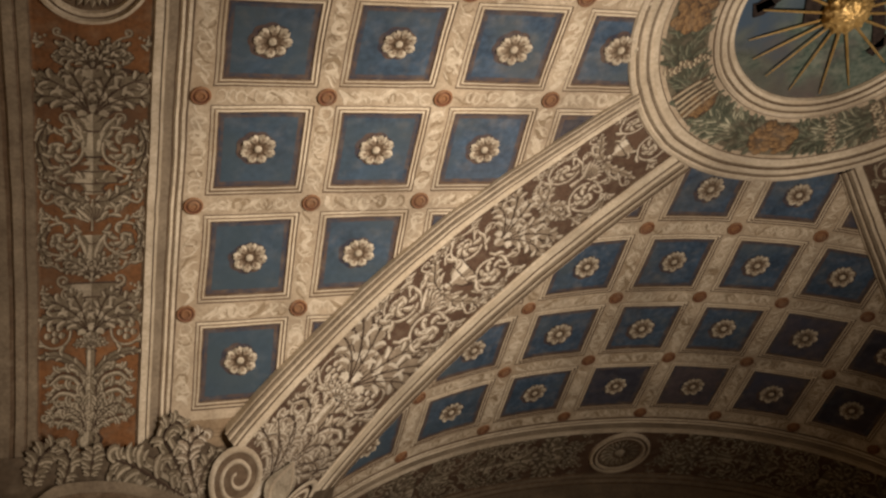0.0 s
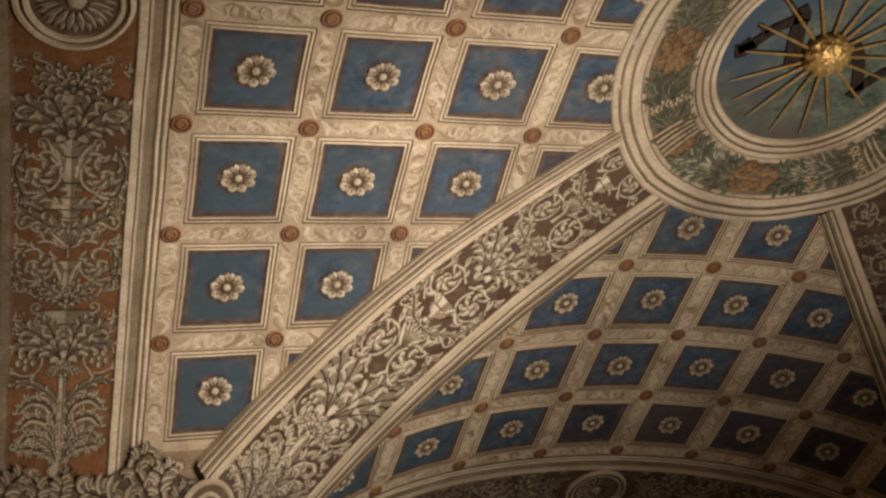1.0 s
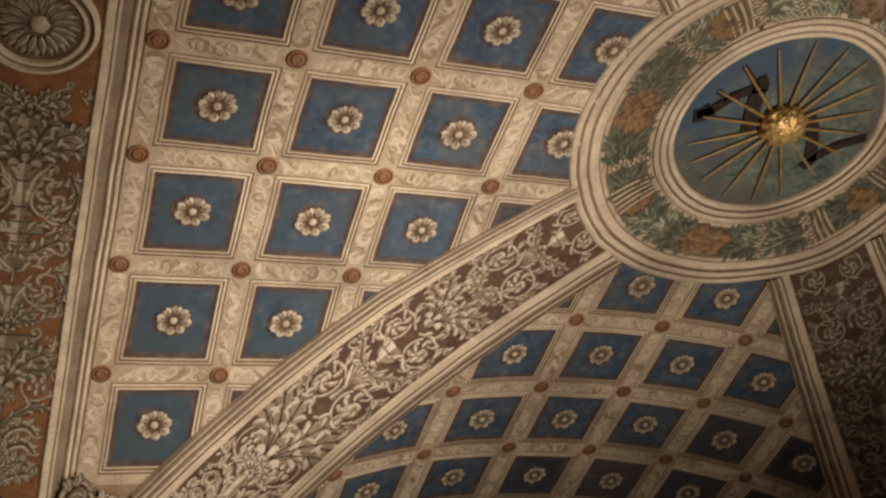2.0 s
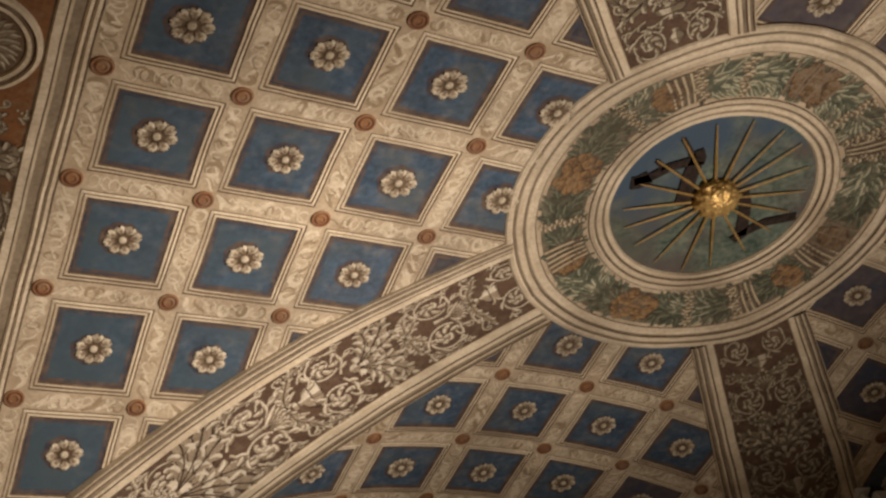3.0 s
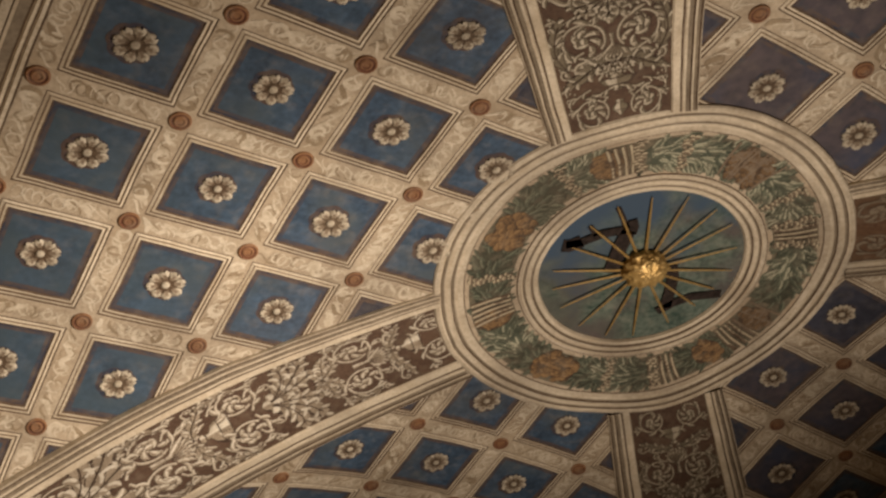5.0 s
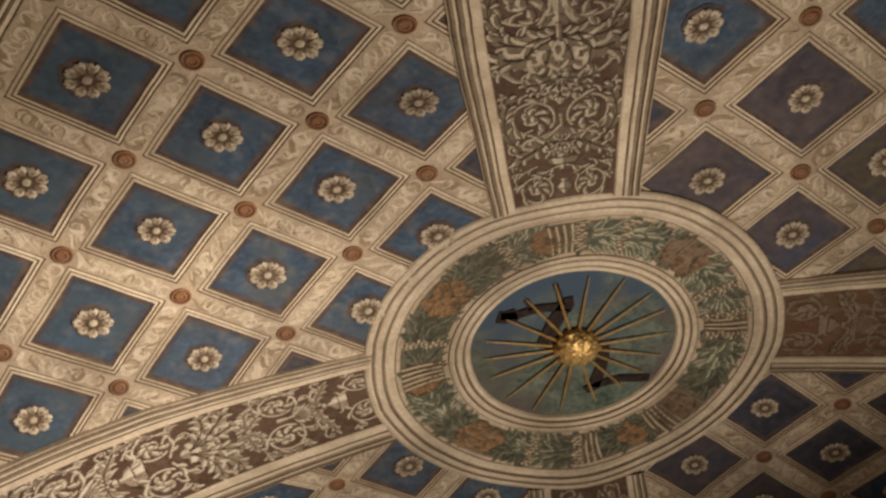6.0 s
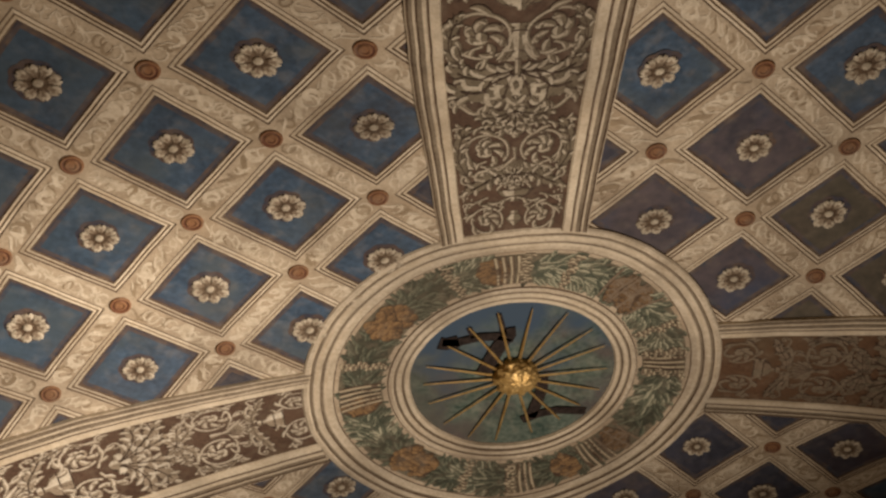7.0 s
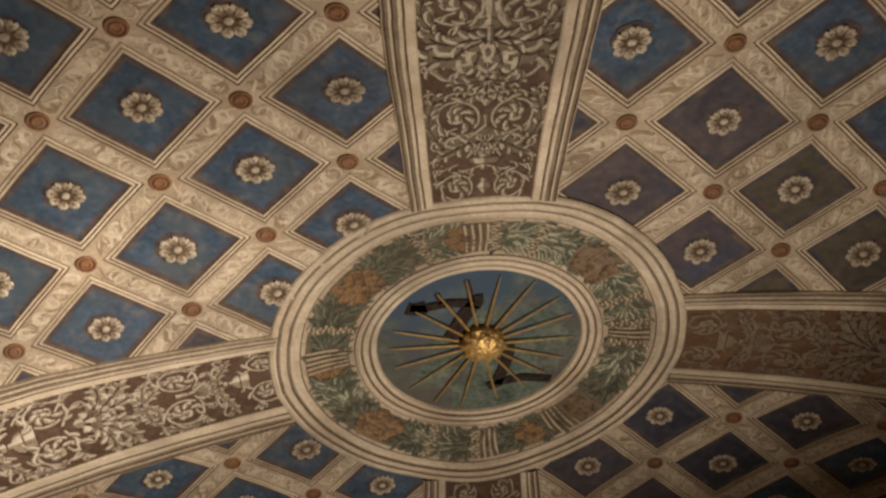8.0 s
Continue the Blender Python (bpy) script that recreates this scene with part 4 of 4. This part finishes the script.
# Dark shapes painted on the disc like shadows, built as thin raised strips.
def strap(points, half):
    path = [metres(x + 0.006, y + 0.006, 0.0898) for x, y in points]
    verts, faces = [], []
    for i, p in enumerate(path):
        d = ((path[min(i + 1, len(path) - 1)] - p).normalized() + (p - path[max(i - 1, 0)]).normalized()).normalized()
        n = Vector((-d.y, d.x, 0)) * half * 1.25 * U
        t = Vector((0, 0, 0.0012 * U))
        verts += [p + n - t, p - n - t, p - n + t, p + n + t]
    for i in range(len(path) - 1):
        faces += [(4 * i + j, 4 * i + (j + 1) % 4, 4 * i + 4 + (j + 1) % 4, 4 * i + 4 + j) for j in range(4)]
    faces += [(3, 2, 1, 0), tuple(len(verts) - 4 + j for j in range(4))]
    sun_piece("painted_strip", verts, faces, [MARK_BROWN], "bent dark shape painted on the disc")


strap([(-0.110, 0.059), (-0.128, 0.010), (-0.150, -0.044), (-0.175, -0.124)], 0.021)
strap([(-0.166, -0.112), (-0.178, -0.140), (-0.200, -0.160)], 0.022)
strap([(-0.180, -0.128), (-0.247, -0.075), (-0.292, -0.010), (-0.333, 0.022)], 0.014)
strap([(-0.292, -0.016), (-0.318, 0.020), (-0.340, 0.030)], 0.022)
strap([(-0.186, -0.130), (-0.228, -0.160), (-0.270, -0.190)], 0.008)
strap([(-0.262, -0.060), (-0.305, -0.083)], 0.008)
strap([(0.070, -0.060), (0.112, -0.018), (0.150, 0.045), (0.189, 0.120)], 0.017)
strap([(0.172, 0.150), (0.200, 0.090), (0.243, 0.031), (0.331, -0.027)], 0.015)

# ---- rosettes in the coffers, and discs on the crossings ----
def frame_on(side, s, q, h, turn):
    o = on_web(side, s, q, h)
    ex = (on_web(side, s + 0.01, q, h) - o).normalized()
    nz = (on_web(side, s, q, h + 0.01) - o).normalized()
    ey = nz.cross(ex).normalized()
    ex = ey.cross(nz)
    m = Matrix((ex, ey, nz)).transposed().to_4x4()
    m.translation = o
    return m @ Matrix.Rotation(turn, 4, "Z")


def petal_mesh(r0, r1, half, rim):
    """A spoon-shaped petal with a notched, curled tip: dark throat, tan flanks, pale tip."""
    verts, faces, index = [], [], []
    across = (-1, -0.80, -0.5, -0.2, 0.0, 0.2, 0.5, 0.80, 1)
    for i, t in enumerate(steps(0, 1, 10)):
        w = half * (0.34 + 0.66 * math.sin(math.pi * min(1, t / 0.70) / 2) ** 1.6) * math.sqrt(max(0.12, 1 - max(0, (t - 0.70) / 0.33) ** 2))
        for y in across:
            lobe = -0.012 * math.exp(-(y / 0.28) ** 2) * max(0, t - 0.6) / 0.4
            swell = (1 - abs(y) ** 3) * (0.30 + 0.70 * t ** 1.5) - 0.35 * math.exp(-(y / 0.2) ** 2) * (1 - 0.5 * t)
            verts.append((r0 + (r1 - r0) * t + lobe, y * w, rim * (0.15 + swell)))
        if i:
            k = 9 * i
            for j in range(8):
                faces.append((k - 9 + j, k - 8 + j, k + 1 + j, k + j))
                # Shade in the throat and highlight at the tip are put into the colours.
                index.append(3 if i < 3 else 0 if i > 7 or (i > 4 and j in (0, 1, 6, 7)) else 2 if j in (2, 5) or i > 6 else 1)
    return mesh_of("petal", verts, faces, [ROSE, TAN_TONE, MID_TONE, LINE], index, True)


def dome_mesh(name, rings, mats, index):
    verts, faces, ix, n = [], [], [], 20
    for r, z in rings:
        verts += [(r * math.cos(2 * math.pi * i / n), r * math.sin(2 * math.pi * i / n), z) for i in range(n)]
    for k in range(len(rings) - 1):
        for i in range(n):
            faces.append((k * n + i, k * n + (i + 1) % n, (k + 1) * n + (i + 1) % n, (k + 1) * n + i))
            ix.append(index[k])
    faces.append(tuple((len(rings) - 1) * n + i for i in range(n)))
    ix.append(index[-1])
    return mesh_of(name, verts, faces, mats, ix, True)


rosette = tagged(new("rosette"), "pale gilded plaster rosette with eight petals on a blue coffer", "rosette", "coffer rosettes")
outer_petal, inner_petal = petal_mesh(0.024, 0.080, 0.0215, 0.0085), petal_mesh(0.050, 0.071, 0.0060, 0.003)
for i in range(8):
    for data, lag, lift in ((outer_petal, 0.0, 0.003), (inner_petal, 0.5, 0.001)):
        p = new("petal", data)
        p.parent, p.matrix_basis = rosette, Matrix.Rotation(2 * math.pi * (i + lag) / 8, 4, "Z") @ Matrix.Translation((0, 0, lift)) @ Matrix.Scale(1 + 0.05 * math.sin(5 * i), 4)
# Dark gaps and an offset shadow halo, both painted in under the petals.
n_lobe = 48
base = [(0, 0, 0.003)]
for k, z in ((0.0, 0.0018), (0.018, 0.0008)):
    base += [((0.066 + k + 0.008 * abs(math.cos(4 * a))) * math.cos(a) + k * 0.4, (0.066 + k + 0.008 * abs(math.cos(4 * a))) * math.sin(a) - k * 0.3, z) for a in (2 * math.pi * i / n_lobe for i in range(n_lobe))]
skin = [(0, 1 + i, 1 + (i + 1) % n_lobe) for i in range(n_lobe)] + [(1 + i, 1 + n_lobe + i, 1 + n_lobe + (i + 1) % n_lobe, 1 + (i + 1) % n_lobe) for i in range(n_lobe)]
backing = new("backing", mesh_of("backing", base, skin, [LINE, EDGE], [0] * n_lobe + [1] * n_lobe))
backing.parent = tagged(backing, "dark brown painted ground and offset shadow halo of the rosette") and rosette
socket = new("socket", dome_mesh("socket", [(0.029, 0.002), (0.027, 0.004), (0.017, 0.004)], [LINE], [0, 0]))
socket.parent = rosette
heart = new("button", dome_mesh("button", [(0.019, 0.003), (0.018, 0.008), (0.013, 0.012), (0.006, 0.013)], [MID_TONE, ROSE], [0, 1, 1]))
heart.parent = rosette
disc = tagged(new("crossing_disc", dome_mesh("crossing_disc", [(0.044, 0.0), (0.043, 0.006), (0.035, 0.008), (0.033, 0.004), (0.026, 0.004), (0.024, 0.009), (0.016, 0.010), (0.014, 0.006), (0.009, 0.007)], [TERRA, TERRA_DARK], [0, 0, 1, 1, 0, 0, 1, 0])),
              "terracotta-red round boss where coffer bands cross", "boss", "crossing bosses")
used_rosette = used_disc = False


def covered(side, s, q, room):
    """Whether a rib or the centrepiece hides the place."""
    more, wide, narrow, _ = SIDES[side]
    a = (s + more - abs(q) * (wide if q > 0 else narrow)) / math.sqrt(2)
    g = (s + abs(q)) / 2
    return a < rib_half(g) + room or math.hypot(s, q) < 0.722 + room


for side in SIDES:
    for c in range(4):
        for r in range(10):
            s, q = (COLS[c] + COLS[c + 1]) / 2, (ROWS[r] + ROWS[r + 1]) / 2
            if abs(q) > 1.7 or covered(side, s, q, 0.035):
                continue
            m = frame_on(side, s + rng.uniform(-0.006, 0.006), q + rng.uniform(-0.006, 0.006), -0.0028, rng.uniform(0, 1)) @ Matrix.Scale(rng.uniform(0.90, 1.02), 4)
            if used_rosette:
                copy_thing(rosette, m).scale = m.to_scale()
            else:
                rosette.matrix_basis, used_rosette = m, True
    for c in range(4):
        for r in range(11):
            s, q = COLS[c], ROWS[r]
            if abs(q) > 1.4 or covered(side, s, q, -0.01):
                continue
            m = frame_on(side, s, q, 0.0005, rng.uniform(0, 6))
            if used_disc:
                copy_thing(disc, m)
            else:
                disc.matrix_basis, used_disc = m, True

# ---- carved capital at the foot of the north-west rib ----
def near_corner(x, y, h):
    """A point on the vault by plan place, h below it."""
    X, Y = abs(x), abs(y)
    z = prof(Y) - 0.1 * (X - 0.95) if X > Y else prof(X) - 0.1 * (Y - 0.95)
    return metres(x, y, z - h)


def volute(x, y, r, hand, start):
    turns, n = 2.3, 70
    pts = []
    for t in steps(0, 1, n):
        a, rr = start + hand * 2 * math.pi * turns * t, r * (1 - 0.86 * t)
        pts.append((x + rr * math.cos(a), y + rr * math.sin(a)))
    return ribbon(pts, [0.0105 * (1 - 0.55 * t) for t in steps(0, 1, n)], 0.016)


capital = tagged(new("capital"), "painted corner capital with pale volutes and acanthus leaves", "capital")
capital.location = near_corner(-1.9, 1.66, 0)


def capital_part(name, data, mat, lift=0.02):
    low = lift * 0.4 + (0.019 if name == "acanthus_leaf" else 0.040)
    tones = {"GREY": GREYS, "PALE": PALES}.get(mat, [mat])
    if name == "acanthus_leaf":
        verts, faces, index = coats(data, lambda x, y, h: near_corner(x, y, h + low), 0.0, 0.00012)
    else:
        verts, faces = data
        verts, index = [near_corner(x, y, h * 0.4 + low) for x, y, h in verts], [i % len(tones) for i in range(len(faces))]
    ob = piece(name, verts, faces, tones, None, index=index, smooth=name != "acanthus_leaf")
    ob.parent = capital
    ob.matrix_parent_inverse = Matrix.Translation(-capital.location)


def acanthus(points, width, lobes, side=1):
    """A carved leaf with lobes on both sides."""
    return crest(points, width * 0.85, 2, max(4, lobes - 2), (side, -side))


def foot_edge(x):
    """Where the capital's ground begins, by x."""
    if x < -2.19:
        return 1.535
    if x < -2.09:
        return 1.535 - 0.055 * (x + 2.19) / 0.10
    if x < -1.9:
        return 1.48 + 0.09 * (x + 2.09) / 0.19
    return 1.57 + 0.30 * (x + 1.9) / 0.45


# A dark sheet that puts the shade behind the leaves into colour.
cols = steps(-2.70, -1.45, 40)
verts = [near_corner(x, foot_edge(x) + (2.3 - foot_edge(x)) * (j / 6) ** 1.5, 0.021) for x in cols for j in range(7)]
ob = piece("ground", verts, [(7 * i + j, 7 * i + j + 1, 7 * i + 8 + j, 7 * i + 7 + j) for i in range(40) for j in range(6)], [CAPITAL_SHADE], None, "dark umber ground for the shade behind the carved leaves", smooth=True)
ob.parent = capital
ob.matrix_parent_inverse = Matrix.Translation(-capital.location)


capital_part("volute", volute(-1.854, 1.632, 0.095, 1, 2.4), STONE)
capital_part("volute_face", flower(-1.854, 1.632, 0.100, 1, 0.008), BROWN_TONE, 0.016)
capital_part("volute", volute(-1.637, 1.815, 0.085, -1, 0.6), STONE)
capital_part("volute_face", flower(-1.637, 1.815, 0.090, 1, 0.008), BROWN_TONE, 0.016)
capital_part("pointed_leaf", leaf(-1.740, 1.735, -1.02, 0.155, 0.052, -0.15, 1, 0.012), GREY)
capital_part("pointed_leaf", stroke([(-1.745, 1.72), (-1.735, 1.66), (-1.663, 1.605)], 0.008), STONE, 0.03)
capital_part("pointed_leaf", stroke([(-1.735, 1.745), (-1.68, 1.71), (-1.663, 1.605)], 0.008), STONE, 0.03)
capital_part("acanthus_leaf", acanthus([(-1.987, 1.70), (-2.084, 1.650), (-2.197, 1.585), (-2.262, 1.560)], 0.058, 9), "GREY", 0.022)
capital_part("acanthus_leaf", acanthus([(-2.000, 1.700), (-2.10, 1.685), (-2.20, 1.645), (-2.27, 1.62)], 0.041, 8), "GREY", 0.02)
capital_part("acanthus_leaf", acanthus([(-2.007, 1.674), (-2.069, 1.576), (-2.109, 1.508), (-2.074, 1.469), (-2.036, 1.488)], 0.038, 9), "GREY", 0.026)
capital_part("acanthus_leaf", acanthus([(-1.988, 1.676), (-2.022, 1.58), (-2.015, 1.532), (-1.975, 1.502)], 0.038, 8), "PALE", 0.03)
capital_part("acanthus_leaf", acanthus([(-1.997, 1.683), (-1.972, 1.616), (-1.928, 1.563)], 0.034, 7), "GREY", 0.024)
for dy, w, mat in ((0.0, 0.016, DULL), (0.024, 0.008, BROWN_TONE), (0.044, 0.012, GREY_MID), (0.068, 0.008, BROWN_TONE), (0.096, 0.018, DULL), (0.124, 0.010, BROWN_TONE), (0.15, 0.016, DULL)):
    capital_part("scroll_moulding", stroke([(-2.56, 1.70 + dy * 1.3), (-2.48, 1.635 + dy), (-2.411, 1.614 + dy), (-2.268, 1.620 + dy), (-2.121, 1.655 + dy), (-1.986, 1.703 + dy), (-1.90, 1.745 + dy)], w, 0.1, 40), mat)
capital_part("acanthus_leaf", acanthus([(-2.515, 1.61), (-2.50, 1.545), (-2.449, 1.496)], 0.041, 7), "GREY")
capital_part("acanthus_leaf", acanthus([(-2.428, 1.620), (-2.405, 1.557), (-2.431, 1.507)], 0.034, 7), "GREY")
capital_part("acanthus_leaf", acanthus([(-2.340, 1.60), (-2.335, 1.56), (-2.33, 1.525)], 0.034, 6), "GREY")


# ---- white lamp housing high on the vault, beside the north-east rib ----
lamp = tagged(new("spotlight"), "small white box spotlight on a curved bracket fixed to the vault", "spotlight")
lamp.matrix_world = frame_on("east", 1.452, 1.012, 0.0, 0.35)


def lamp_part(name, b, mat, label=""):
    me = bpy.data.meshes.new(name)
    b.to_mesh(me), b.free()
    me.materials.append(mat)
    ob = tagged(new(name, me), label)
    ob.parent = lamp
    return ob


def block(sx, sy, sz, x, y, z, bevel):
    b = bmesh.new()
    bmesh.ops.create_cube(b, size=1)
    for v in b.verts:
        v.co = Vector((v.co.x * sx + x, v.co.y * sy + y, v.co.z * sz + z))
    bmesh.ops.bevel(b, geom=b.edges[:], offset=bevel, segments=2, affect="EDGES")
    return b


lamp_part("body", block(0.22, 0.11, 0.09, 0.04, 0, 0.10, 0.012), WHITE, "white enamelled housing")
lamp_part("base_plate", block(0.10, 0.08, 0.012, -0.10, 0, 0.006, 0.004), WHITE)
b = bmesh.new()
ring_rows = []
for i in range(13):
    a = math.pi * (0.5 + i / 12)
    c, n = Vector((-0.07 + 0.05 * math.cos(a), 0, 0.055 + 0.05 * math.sin(a))), Vector((math.cos(a), 0, math.sin(a)))
    ring_rows.append([b.verts.new(c + n * dx + Vector((0, dy, 0))) for dx, dy in ((-0.006, -0.025), (0.006, -0.025), (0.006, 0.025), (-0.006, 0.025))])
for p, q in zip(ring_rows, ring_rows[1:]):
    for j in range(4):
        b.faces.new((p[j], p[(j + 1) % 4], q[(j + 1) % 4], q[j]))
lamp_part("bracket", b, WHITE)
